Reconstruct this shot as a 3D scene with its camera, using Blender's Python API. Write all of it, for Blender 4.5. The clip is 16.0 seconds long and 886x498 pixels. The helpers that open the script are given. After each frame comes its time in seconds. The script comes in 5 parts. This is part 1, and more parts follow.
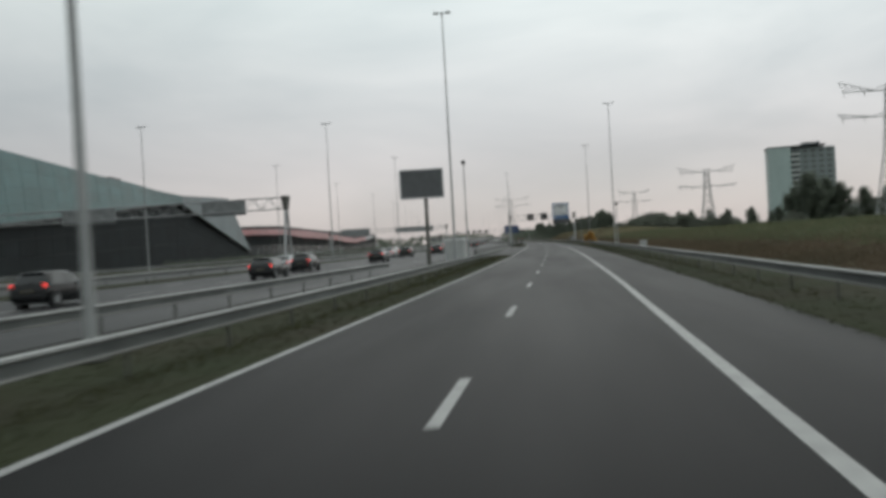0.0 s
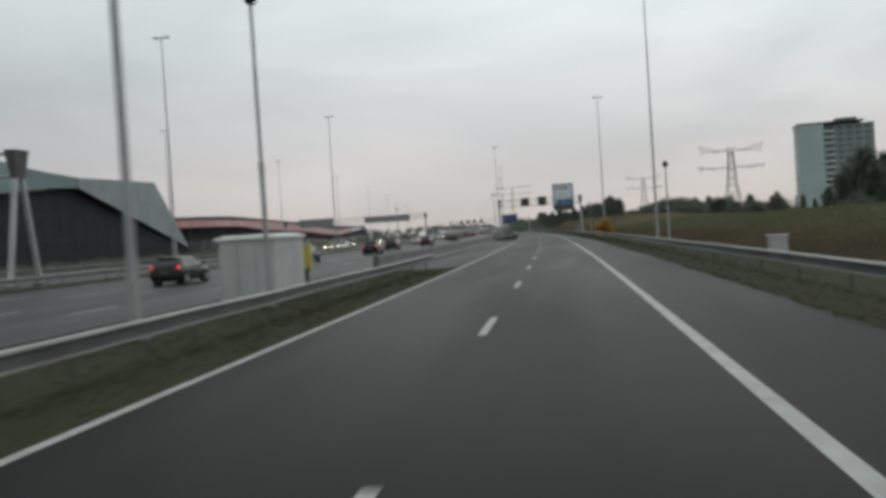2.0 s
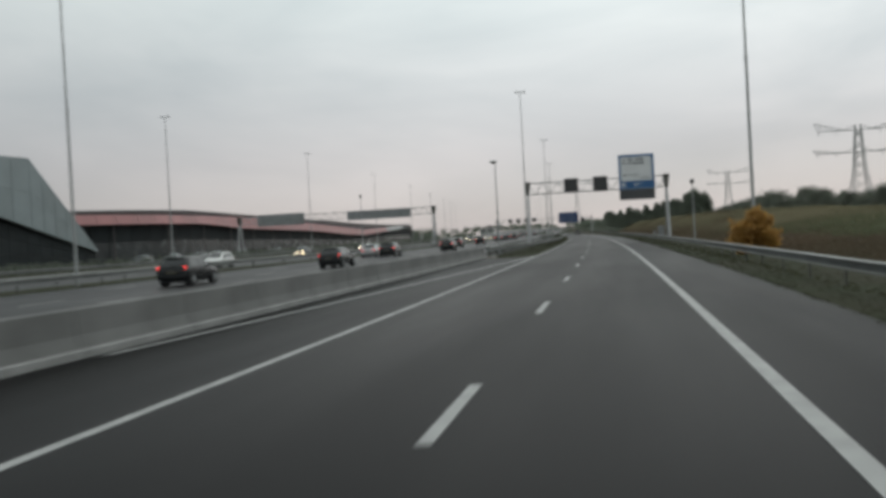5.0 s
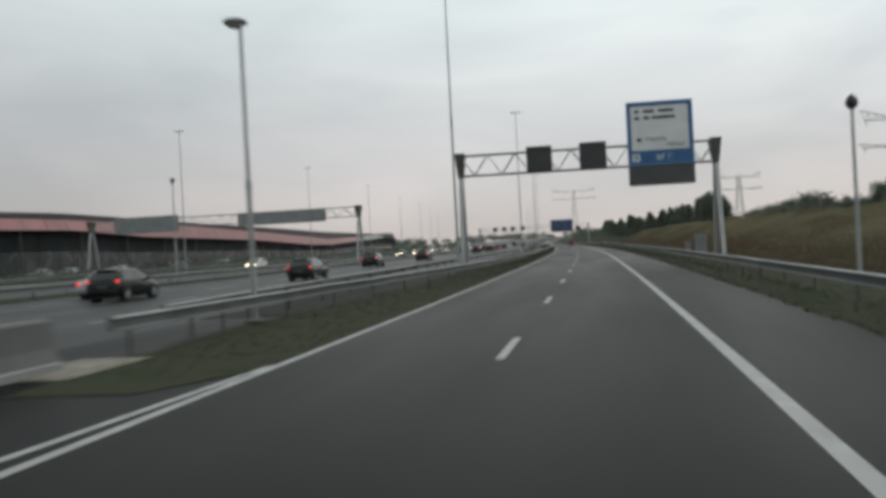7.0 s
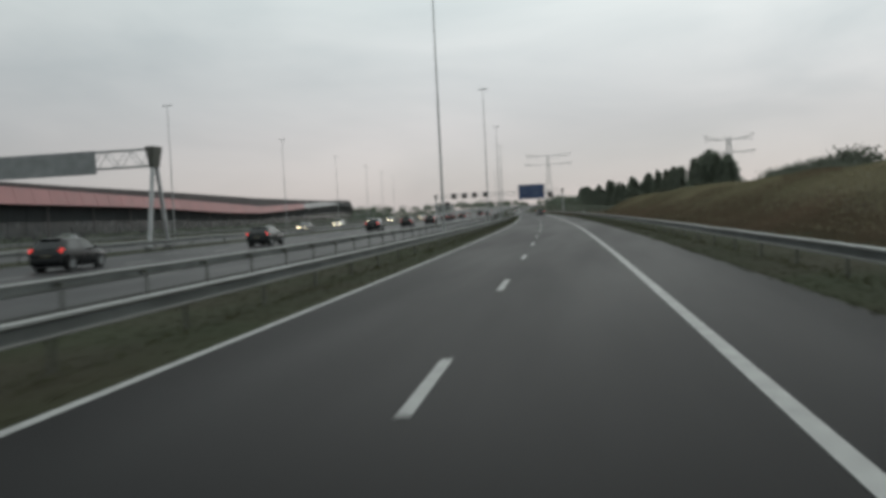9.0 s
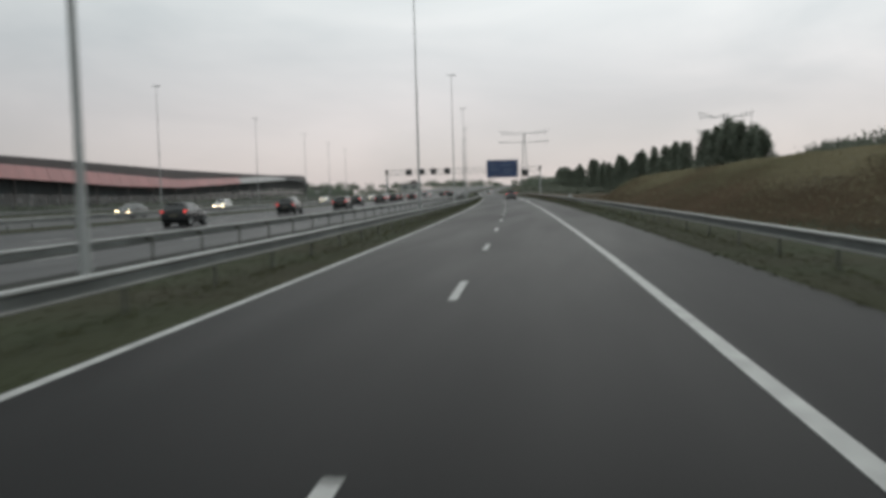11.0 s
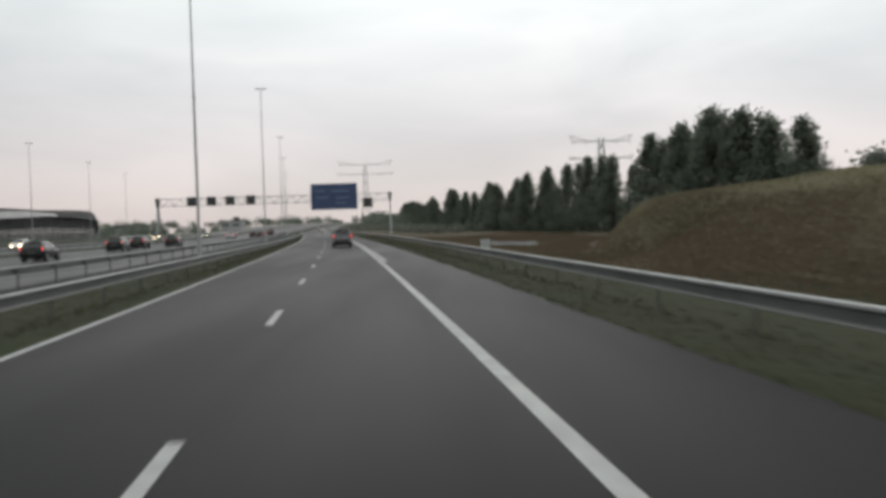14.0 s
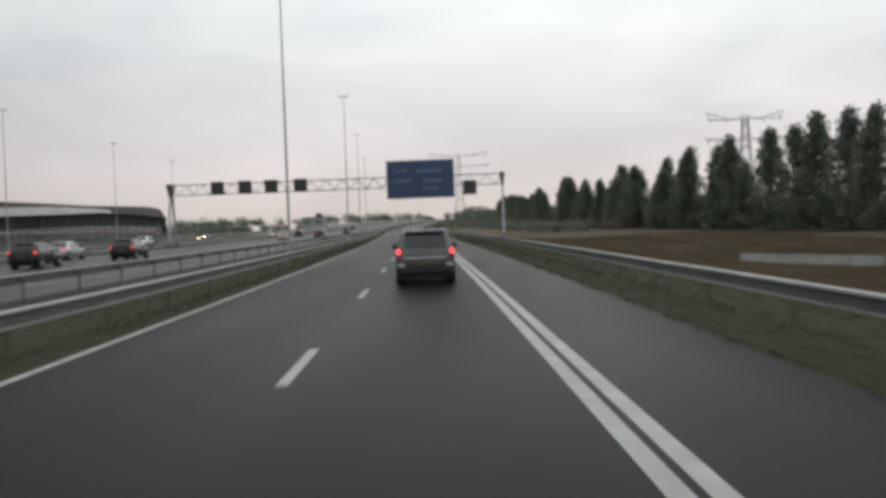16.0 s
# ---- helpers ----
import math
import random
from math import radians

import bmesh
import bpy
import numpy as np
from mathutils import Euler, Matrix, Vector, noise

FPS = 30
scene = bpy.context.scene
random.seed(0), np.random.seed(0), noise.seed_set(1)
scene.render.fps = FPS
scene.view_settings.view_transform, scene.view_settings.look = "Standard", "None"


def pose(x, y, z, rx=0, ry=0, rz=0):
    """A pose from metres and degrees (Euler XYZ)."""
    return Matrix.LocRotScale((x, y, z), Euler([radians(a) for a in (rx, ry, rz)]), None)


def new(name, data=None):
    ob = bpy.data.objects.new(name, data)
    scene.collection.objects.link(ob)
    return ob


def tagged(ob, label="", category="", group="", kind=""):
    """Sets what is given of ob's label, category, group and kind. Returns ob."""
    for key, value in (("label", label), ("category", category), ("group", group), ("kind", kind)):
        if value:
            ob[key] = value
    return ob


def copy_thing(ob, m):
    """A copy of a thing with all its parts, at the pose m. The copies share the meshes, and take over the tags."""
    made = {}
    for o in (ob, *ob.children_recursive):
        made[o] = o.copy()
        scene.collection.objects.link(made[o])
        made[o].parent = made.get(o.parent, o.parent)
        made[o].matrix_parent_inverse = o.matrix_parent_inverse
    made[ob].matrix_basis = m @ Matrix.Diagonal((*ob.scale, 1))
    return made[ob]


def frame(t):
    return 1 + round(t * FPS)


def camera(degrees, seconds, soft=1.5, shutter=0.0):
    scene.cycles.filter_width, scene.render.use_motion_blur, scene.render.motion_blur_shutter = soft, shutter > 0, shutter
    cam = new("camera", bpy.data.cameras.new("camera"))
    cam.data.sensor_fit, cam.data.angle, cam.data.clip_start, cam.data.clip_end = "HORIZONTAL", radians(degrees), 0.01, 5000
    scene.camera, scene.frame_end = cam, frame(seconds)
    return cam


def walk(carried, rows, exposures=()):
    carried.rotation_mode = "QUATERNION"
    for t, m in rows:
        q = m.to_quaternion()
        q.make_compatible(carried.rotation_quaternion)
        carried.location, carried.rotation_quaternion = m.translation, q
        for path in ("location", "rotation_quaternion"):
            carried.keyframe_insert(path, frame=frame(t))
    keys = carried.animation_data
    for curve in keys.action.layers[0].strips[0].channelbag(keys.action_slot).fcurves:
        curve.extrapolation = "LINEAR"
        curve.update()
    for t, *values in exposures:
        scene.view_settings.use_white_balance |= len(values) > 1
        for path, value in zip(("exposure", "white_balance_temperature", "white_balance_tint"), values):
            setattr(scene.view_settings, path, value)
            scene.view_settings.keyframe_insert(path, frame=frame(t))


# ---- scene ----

# ---------------------------------------------------------------- camera
cam = camera(53.1, 16.0, soft=4.0, shutter=0.35)
EYE = 1.78
ROWS = [
    (0.0, 2.191, 88.647, 6.780, -0.393, 3.233), (0.5, 2.450, 101.831, 7.055, -1.147, 3.461),
    (1.0, 2.673, 115.157, 7.840, -1.008, 4.028), (1.5, 2.916, 128.579, 7.582, -1.069, 3.970),
    (2.0, 3.103, 142.000, 7.009, -0.984, 3.644), (2.5, 3.265, 155.361, 7.037, -0.541, 3.135),
    (3.0, 3.448, 168.648, 7.114, -0.307, 2.681), (3.5, 3.551, 181.836, 9.023, -0.723, 3.031),
    (4.0, 3.700, 195.082, 10.919, -0.836, 3.365), (6.5, 3.157, 261.978, 11.478, -0.304, 3.041),
    (7.0, 2.882, 275.559, 11.296, -0.155, 2.979), (7.5, 2.572, 289.123, 11.252, -1.014, 2.292),
    (8.0, 2.236, 302.590, 10.959, -2.514, 2.666), (8.5, 1.834, 316.093, 10.341, -2.309, 2.205),
    (9.0, 1.395, 329.500, 9.719, -2.307, 2.829), (11.5, -1.567, 396.343, 7.983, -3.870, 1.412),
    (12.0, -2.259, 409.918, 8.078, -3.283, 1.366), (12.5, -2.980, 423.556, 7.653, -1.988, 1.354),
    (13.0, -3.675, 437.275, 4.935, -1.051, 1.310), (13.5, -4.460, 450.972, 1.818, -1.171, 1.154),
    (14.0, -5.344, 464.573, -2.065, -1.594, 1.770), (14.5, -6.229, 478.330, -0.515, -1.877, 2.298),
    (15.0, -7.168, 491.981, 0.972, -2.417, 1.855), (15.5, -8.136, 505.440, 2.390, -2.233, 1.998),
    (16.0, -9.311, 519.221, 3.852, -1.609, 1.992),
]
walk(cam, [(t, pose(x, y, EYE, 90 + pitch, roll, yaw)) for t, x, y, yaw, pitch, roll in ROWS],
     exposures=[(0.0, 0.02, 6520, 7), (7.0, 0.04, 6500, 7), (9.0, 0.0, 6500, 6), (11.5, 0.22, 6600, 9), (13.5, 0.28, 6660, 10), (15.0, 0.26, 6660, 10), (16.0, 0.24, 6640, 10)])

# ---------------------------------------------------------------- sky and sun
SUN_ELEV, SUN_AZ = radians(48), radians(20)
world = bpy.data.worlds.new("overcast_sky")
scene.world = world
world.use_nodes = True
wn, wl = world.node_tree.nodes, world.node_tree.links
wn.clear()
w_out = wn.new("ShaderNodeOutputWorld")
w_bg = wn.new("ShaderNodeBackground")
w_sky = wn.new("ShaderNodeTexSky")
w_sky.sky_type = "NISHITA"
w_sky.sun_disc = False
w_sky.sun_elevation, w_sky.sun_rotation = SUN_ELEV, SUN_AZ
w_co = wn.new("ShaderNodeTexCoord")
w_sep = wn.new("ShaderNodeSeparateXYZ")
wl.new(w_co.outputs["Generated"], w_sep.inputs[0])
w_map = wn.new("ShaderNodeMapping")
w_map.inputs["Scale"].default_value = (1.0, 1.0, 3.2)
wl.new(w_co.outputs["Generated"], w_map.inputs[0])
w_noise = wn.new("ShaderNodeTexNoise")
w_noise.inputs["Scale"].default_value = 2.6
w_noise.inputs["Detail"].default_value = 7
w_noise.inputs["Roughness"].default_value = 0.5
w_noise.inputs["Distortion"].default_value = 0.4
wl.new(w_map.outputs[0], w_noise.inputs["Vector"])
w_grad = wn.new("ShaderNodeValToRGB")          # cloud deck: murky low down, brighter higher up
wl.new(w_sep.outputs["Z"], w_grad.inputs[0])
w_grad.color_ramp.elements[0].position, w_grad.color_ramp.elements[0].color = 0.0, (0.515, 0.462, 0.475, 1)
w_grad.color_ramp.elements[1].position, w_grad.color_ramp.elements[1].color = 0.30, (0.772, 0.826, 0.816, 1)
w_e = w_grad.color_ramp.elements.new(0.09)
w_e.color = (0.565, 0.530, 0.540, 1)
w_cloud = wn.new("ShaderNodeValToRGB")
wl.new(w_noise.outputs["Fac"], w_cloud.inputs[0])
w_cloud.color_ramp.elements[0].position, w_cloud.color_ramp.elements[0].color = 0.3, (0.82, 0.85, 0.86, 1)
w_cloud.color_ramp.elements[1].position, w_cloud.color_ramp.elements[1].color = 0.68, (1.14, 1.13, 1.12, 1)
w_mul = wn.new("ShaderNodeMix")
w_mul.data_type, w_mul.blend_type = "RGBA", "MULTIPLY"
w_mul.inputs[0].default_value = 1.0
wl.new(w_grad.outputs[0], w_mul.inputs[6])
wl.new(w_cloud.outputs[0], w_mul.inputs[7])
w_side = wn.new("ShaderNodeMapRange")          # sky darkened towards -x to fit the camera's view, standing in for vignetting
w_side.interpolation_type = "SMOOTHSTEP"
w_side.inputs["From Min"].default_value, w_side.inputs["From Max"].default_value = -0.75, 0.0
w_side.inputs["To Min"].default_value, w_side.inputs["To Max"].default_value = 0.72, 1.0
wl.new(w_sep.outputs["X"], w_side.inputs["Value"])
w_mul2 = wn.new("ShaderNodeMix")
w_mul2.data_type, w_mul2.blend_type = "RGBA", "MULTIPLY"
w_mul2.inputs[0].default_value = 1.0
wl.new(w_mul.outputs[2], w_mul2.inputs[6])
wl.new(w_side.outputs[0], w_mul2.inputs[7])
w_scale = wn.new("ShaderNodeMix")              # what little of the clear sky comes through
w_scale.data_type = "RGBA"
w_scale.inputs[0].default_value = 0.012
wl.new(w_mul2.outputs[2], w_scale.inputs[6])
wl.new(w_sky.outputs[0], w_scale.inputs[7])
wl.new(w_scale.outputs[2], w_bg.inputs[0])
w_bg.inputs[1].default_value = 1.0
wl.new(w_bg.outputs[0], w_out.inputs[0])
sun = new("sun", bpy.data.lights.new("sun", "SUN"))
sun.data.energy, sun.data.angle, sun.data.color = 0.5, radians(100), (1.0, 0.97, 0.93)
sun.matrix_world = pose(0, 0, 60, 42, 0, 160)

# ---------------------------------------------------------------- materials
def material(name, base, rough=0.6, metal=0.0, vary=0.25, scale=1.5, fine=40.0, bump=0.0, emit=None, power=0.0,
             alpha=1.0, second=None, spec=0.5, rand=0.0, stretch=(1, 1, 1)):
    m = bpy.data.materials.new(name)
    m.use_nodes = True
    n, l = m.node_tree.nodes, m.node_tree.links
    b = n["Principled BSDF"]
    b.inputs["Roughness"].default_value = rough
    b.inputs["Metallic"].default_value = metal
    b.inputs["Specular IOR Level"].default_value = spec
    co = n.new("ShaderNodeTexCoord")
    mp = n.new("ShaderNodeMapping")
    mp.inputs["Scale"].default_value = stretch
    l.new(co.outputs["Object"], mp.inputs[0])
    n1, n2 = n.new("ShaderNodeTexNoise"), n.new("ShaderNodeTexNoise")
    n1.inputs["Scale"].default_value, n1.inputs["Detail"].default_value = scale, 5
    n2.inputs["Scale"].default_value, n2.inputs["Detail"].default_value = fine, 3
    l.new(mp.outputs[0], n1.inputs["Vector"])
    l.new(mp.outputs[0], n2.inputs["Vector"])
    ramp = n.new("ShaderNodeValToRGB")
    other = second or tuple(c * (1 - vary) for c in base)
    lift = tuple(min(1.0, c * (1 + vary * 0.6)) for c in base)
    ramp.color_ramp.elements[0].position, ramp.color_ramp.elements[0].color = 0.32, (*other, 1)
    ramp.color_ramp.elements[1].position, ramp.color_ramp.elements[1].color = 0.7, (*lift, 1)
    l.new(n1.outputs["Fac"], ramp.inputs[0])
    grain = n.new("ShaderNodeMapRange")
    grain.inputs["To Min"].default_value, grain.inputs["To Max"].default_value = 1 - vary * 0.6, 1 + vary * 0.6
    l.new(n2.outputs["Fac"], grain.inputs["Value"])
    mix = n.new("ShaderNodeMix")
    mix.data_type, mix.blend_type = "RGBA", "MULTIPLY"
    mix.inputs[0].default_value = 1.0
    l.new(ramp.outputs[0], mix.inputs[6])
    l.new(grain.outputs[0], mix.inputs[7])
    last = mix.outputs[2]
    if rand:
        info = n.new("ShaderNodeObjectInfo")
        tone = n.new("ShaderNodeMapRange")
        tone.inputs["To Min"].default_value, tone.inputs["To Max"].default_value = 1 - rand, 1 + rand
        l.new(info.outputs["Random"], tone.inputs["Value"])
        mix2 = n.new("ShaderNodeMix")
        mix2.data_type, mix2.blend_type = "RGBA", "MULTIPLY"
        mix2.inputs[0].default_value = 1.0
        l.new(last, mix2.inputs[6])
        l.new(tone.outputs[0], mix2.inputs[7])
        last = mix2.outputs[2]
    l.new(last, b.inputs["Base Color"])
    rr = n.new("ShaderNodeMapRange")
    rr.inputs["To Min"].default_value, rr.inputs["To Max"].default_value = max(0.02, rough - 0.12), min(1.0, rough + 0.12)
    l.new(n1.outputs["Fac"], rr.inputs["Value"])
    l.new(rr.outputs[0], b.inputs["Roughness"])
    if bump:
        bp = n.new("ShaderNodeBump")
        bp.inputs["Strength"].default_value, bp.inputs["Distance"].default_value = bump, 0.02
        l.new(n2.outputs["Fac"], bp.inputs["Height"])
        l.new(bp.outputs[0], b.inputs["Normal"])
    if emit:
        b.inputs["Emission Color"].default_value = (*emit, 1)
        b.inputs["Emission Strength"].default_value = power
    if alpha < 1:
        b.inputs["Alpha"].default_value = alpha
    return m


M_ASPHALT = material("wet_asphalt", (0.0096, 0.0094, 0.0098), 0.44, vary=0.3, scale=0.35, fine=60, bump=0.2, spec=0.026, stretch=(1, 0.10, 1))
M_ASPHALT2 = material("old_asphalt", (0.028, 0.028, 0.029), 0.46, vary=0.22, scale=0.4, fine=50, bump=0.25, spec=0.055, stretch=(1, 0.15, 1))
M_PAINT = material("road_paint", (0.30, 0.30, 0.295), 0.6, vary=0.3, scale=2.5, fine=30, bump=0.2)
M_GRASS = material("verge_grass", (0.026, 0.032, 0.0165), 0.95, vary=0.3, scale=0.22, fine=9, bump=0.4, second=(0.031, 0.029, 0.0165), spec=0.1)
M_BLADE = material("grass_blades", (0.036, 0.043, 0.022), 0.9, vary=0.25, scale=0.22, fine=5, second=(0.041, 0.038, 0.021), spec=0.1)
M_HEATH = material("dry_bank_grass", (0.150, 0.135, 0.090), 0.9, vary=0.25, scale=0.07, fine=5, bump=0.4, second=(0.115, 0.106, 0.068), spec=0.1)
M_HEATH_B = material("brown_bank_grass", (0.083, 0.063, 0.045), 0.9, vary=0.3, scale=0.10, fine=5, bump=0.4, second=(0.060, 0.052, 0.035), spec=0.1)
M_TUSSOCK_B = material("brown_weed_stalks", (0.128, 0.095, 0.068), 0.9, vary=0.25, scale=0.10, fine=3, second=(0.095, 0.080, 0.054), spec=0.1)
M_TUSSOCK = material("dry_tussock", (0.200, 0.178, 0.120), 0.9, vary=0.25, scale=0.06, fine=3, second=(0.150, 0.140, 0.090), spec=0.1)
M_MEADOW = material("rank_green_bank_grass", (0.078, 0.092, 0.054), 0.9, vary=0.25, scale=0.08, fine=4, bump=0.4, second=(0.094, 0.094, 0.056), spec=0.1)
M_MEADOW_B = material("rank_green_blades", (0.104, 0.124, 0.074), 0.9, vary=0.2, scale=0.08, fine=3, second=(0.116, 0.116, 0.070), spec=0.1)
# brighter than the verge blades, to cancel the shade under the rails
M_TALL = material("long_pale_grass", (0.075, 0.082, 0.046), 0.9, vary=0.2, scale=0.3, fine=5, second=(0.070, 0.068, 0.041), spec=0.1)
M_FIELD = material("far_ground", (0.070, 0.075, 0.040), 0.95, vary=0.35, scale=0.01, fine=0.4)
M_SAND = material("sandy_patch", (0.20, 0.18, 0.15), 0.9, vary=0.3, scale=1.5, fine=25, bump=0.4)
M_GRIT = material("dark_grit", (0.036, 0.037, 0.034), 0.9, vary=0.3, scale=0.6, fine=25, bump=0.4, spec=0.1)
M_ZINC = material("galvanised_steel", (0.29, 0.295, 0.29), 0.55, 0.3, vary=0.22, scale=0.8, fine=22, rand=0.08)
# steel toned towards the grass so rail posts hardly show in the camera's view
M_ZINC_D = material("grass_toned_steel", (0.085, 0.087, 0.076), 0.65, 0.1, vary=0.3, scale=1.5, fine=25)
M_GANTRY = material("dull_galvanised_gantry", (0.36, 0.365, 0.37), 0.5, 0.45, vary=0.2, scale=0.8, fine=22, rand=0.08)
# lip and web: darker copies of the rail steel, shade put into the colour
M_LIP = material("dimmed_steel_lip", (0.185, 0.185, 0.175), 0.65, 0.2, vary=0.25, scale=0.8, fine=22, rand=0.08)
M_WEB = material("shaded_steel_web", (0.115, 0.121, 0.118), 0.8, 0.0, vary=0.3, scale=0.9, fine=18, rand=0.1, spec=0.2)
M_MAST = material("grey_mast_paint", (0.31, 0.32, 0.32), 0.6, 0.1, vary=0.15, scale=0.7, fine=15)
M_CONC = material("barrier_concrete", (0.125, 0.125, 0.122), 0.8, vary=0.25, scale=0.8, fine=18, bump=0.3, rand=0.08)
M_CONC_L = material("pale_concrete_edge", (0.25, 0.25, 0.245), 0.8, vary=0.25, scale=1.2, fine=18, bump=0.3)
# matrix face and board back lifted, with haze put into the colour
M_BOARD = material("black_matrix_face", (0.036, 0.037, 0.039), 0.5, vary=0.3, scale=3, fine=60)
M_DISPLAY = material("dull_display_face", (0.055, 0.057, 0.060), 0.45, vary=0.25, scale=0.8, fine=60)
M_BOARD_B = material("grey_board_back", (0.24, 0.25, 0.255), 0.6, 0.2, vary=0.2, scale=1.2, fine=20)
M_FRAME_L = material("light_grey_frame", (0.42, 0.43, 0.44), 0.5, 0.2, vary=0.12)
M_BLUE = material("blue_sign_face", (0.020, 0.10, 0.25), 0.45, vary=0.15, scale=1.2, fine=30)
M_BLUE_L = material("pale_blue_sign_edge", (0.12, 0.26, 0.42), 0.45, vary=0.1)
M_BLUE_D = material("dusky_blue_sign_face", (0.032, 0.058, 0.135), 0.45, vary=0.2, scale=0.6, fine=20)
M_WHITE = material("white_sign_face", (0.62, 0.63, 0.64), 0.5, vary=0.08, scale=1.0, fine=20)
M_INK = material("dark_sign_print", (0.03, 0.035, 0.05), 0.6, vary=0.1)
M_SHED = material("pale_shed_panel", (0.40, 0.41, 0.405), 0.6, vary=0.15, scale=0.9, fine=14)
M_SHED_T = material("white_shed_roof", (0.68, 0.69, 0.69), 0.6, vary=0.1, scale=1.2, fine=14)
M_YELLOW = material("yellow_cabinet_paint", (0.44, 0.37, 0.09), 0.55, vary=0.15, scale=2, fine=20)
M_ORANGE = material("amber_leaves", (0.42, 0.25, 0.07), 0.6, vary=0.25, scale=1.0, fine=6, second=(0.34, 0.19, 0.06), spec=0.3)
M_DARKWALL = material("black_cladding", (0.022, 0.026, 0.028), 0.7, 0.0, vary=0.3, scale=0.3, fine=6, rand=0.12, spec=0.15)
M_SAIL = material("silver_green_cladding", (0.20, 0.235, 0.245), 0.5, 0.25, vary=0.12, scale=0.25, fine=5, rand=0.06)
M_TEAL = material("teal_glass_cladding", (0.072, 0.138, 0.140), 0.35, 0.2, vary=0.2, scale=0.25, fine=5, rand=0.12)
# red fascia, roof edge and shop glazing lightened; haze is put into the colour
M_RED = material("dull_red_fascia", (0.32, 0.145, 0.145), 0.55, vary=0.15, scale=0.25, fine=6, rand=0.07)
M_PALE = material("pale_grey_fascia", (0.30, 0.29, 0.29), 0.55, vary=0.15, scale=0.25, fine=6, rand=0.07)
M_ROOF = material("dark_roof_edge", (0.085, 0.074, 0.076), 0.7, vary=0.2, scale=0.4, fine=8)
M_SHOPGLASS = material("dark_shop_glazing", (0.045, 0.050, 0.052), 0.25, vary=0.3, scale=0.3, fine=3)
M_FLAT = material("pale_green_facade", (0.34, 0.42, 0.41), 0.75, vary=0.1, scale=0.15, fine=4)
# darker copy of the pale facade; its shade is put into the colour
M_FLAT_G = material("shaded_green_facade", (0.20, 0.235, 0.235), 0.75, vary=0.12, scale=0.15, fine=4)
# dark roof tone; on the balcony slabs it paints the shade of a recess
M_FLAT_D = material("dark_roof_and_recess_shade", (0.07, 0.08, 0.085), 0.7, vary=0.25, scale=0.4, fine=4)
M_BALC = material("white_balcony_front", (0.55, 0.58, 0.57), 0.7, vary=0.1)
M_PANE = material("window_glass", (0.10, 0.115, 0.115), 0.2, vary=0.2, scale=0.4)
M_BARK = material("grey_brown_bark", (0.075, 0.06, 0.045), 0.9, vary=0.4, scale=3, fine=20, bump=0.5)
# leaf greens greyed and lifted past real foliage; haze put into the colour
M_LEAF = material("haze_lifted_leaves", (0.128, 0.150, 0.116), 0.45, vary=0.2, scale=0.35, fine=3, second=(0.110, 0.130, 0.100), spec=0.4)
M_LEAF2 = material("haze_lifted_olive_leaves", (0.118, 0.130, 0.104), 0.45, vary=0.2, scale=0.3, fine=3, second=(0.098, 0.110, 0.086), spec=0.4)
def thin_leaf(m):
    """Lets part of the light through, as leaves do."""
    n, l = m.node_tree.nodes, m.node_tree.links
    b, out = n["Principled BSDF"], n["Material Output"]
    tr, mx = n.new("ShaderNodeBsdfTranslucent"), n.new("ShaderNodeMixShader")
    mx.inputs[0].default_value = 0.55
    l.new(b.inputs["Base Color"].links[0].from_socket, tr.inputs["Color"])
    l.new(b.outputs[0], mx.inputs[1])
    l.new(tr.outputs[0], mx.inputs[2])
    l.new(mx.outputs[0], out.inputs["Surface"])


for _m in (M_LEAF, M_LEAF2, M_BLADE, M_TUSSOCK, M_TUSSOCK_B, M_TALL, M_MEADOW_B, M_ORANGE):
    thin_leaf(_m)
# pylon steel lightened, with distance haze put into the colour
M_PYLON = material("pylon_lattice_steel", (0.34, 0.35, 0.35), 0.7, 0.1, vary=0.15)
M_FAR = material("far_block_wall", (0.30, 0.30, 0.30), 0.85, vary=0.15, scale=0.05, fine=1)
M_CARGREY = material("grey_blue_car_paint", (0.085, 0.086, 0.092), 0.32, 0.35, vary=0.1, scale=1.5, fine=80, spec=0.5)
M_CARBLACK = material("black_car_paint", (0.010, 0.011, 0.012), 0.25, 0.0, vary=0.2, scale=1.5, fine=80, spec=0.3)
M_CARSILVER = material("silver_car_paint", (0.36, 0.38, 0.39), 0.35, 0.5, vary=0.1, scale=1.5, fine=80)
M_CARWHITE = material("white_car_paint", (0.62, 0.62, 0.61), 0.4, vary=0.1)
M_CARGLASS = material("tinted_car_glass", (0.014, 0.016, 0.018), 0.12, vary=0.1, spec=0.6)
M_TYRE = material("black_tyre_rubber", (0.018, 0.018, 0.018), 0.85, vary=0.3, fine=30)
M_RIM = material("alloy_rim", (0.30, 0.31, 0.32), 0.4, 0.7, vary=0.15)
M_PLASTIC = material("black_bumper_plastic", (0.025, 0.026, 0.028), 0.7, vary=0.2)
M_CHROME = material("satin_trim_strip", (0.55, 0.55, 0.56), 0.4, 0.2, vary=0.1)
M_TAIL = material("lit_tail_lamp", (0.45, 0.02, 0.015), 0.3, emit=(1.0, 0.06, 0.05), power=1.9)
M_TAIL_DIM = material("dim_tail_lamp", (0.40, 0.02, 0.015), 0.3, emit=(1.0, 0.05, 0.04), power=1.1)
M_HEAD = material("lit_head_lamp", (0.8, 0.75, 0.6), 0.2, emit=(1.0, 0.78, 0.46), power=11.0)
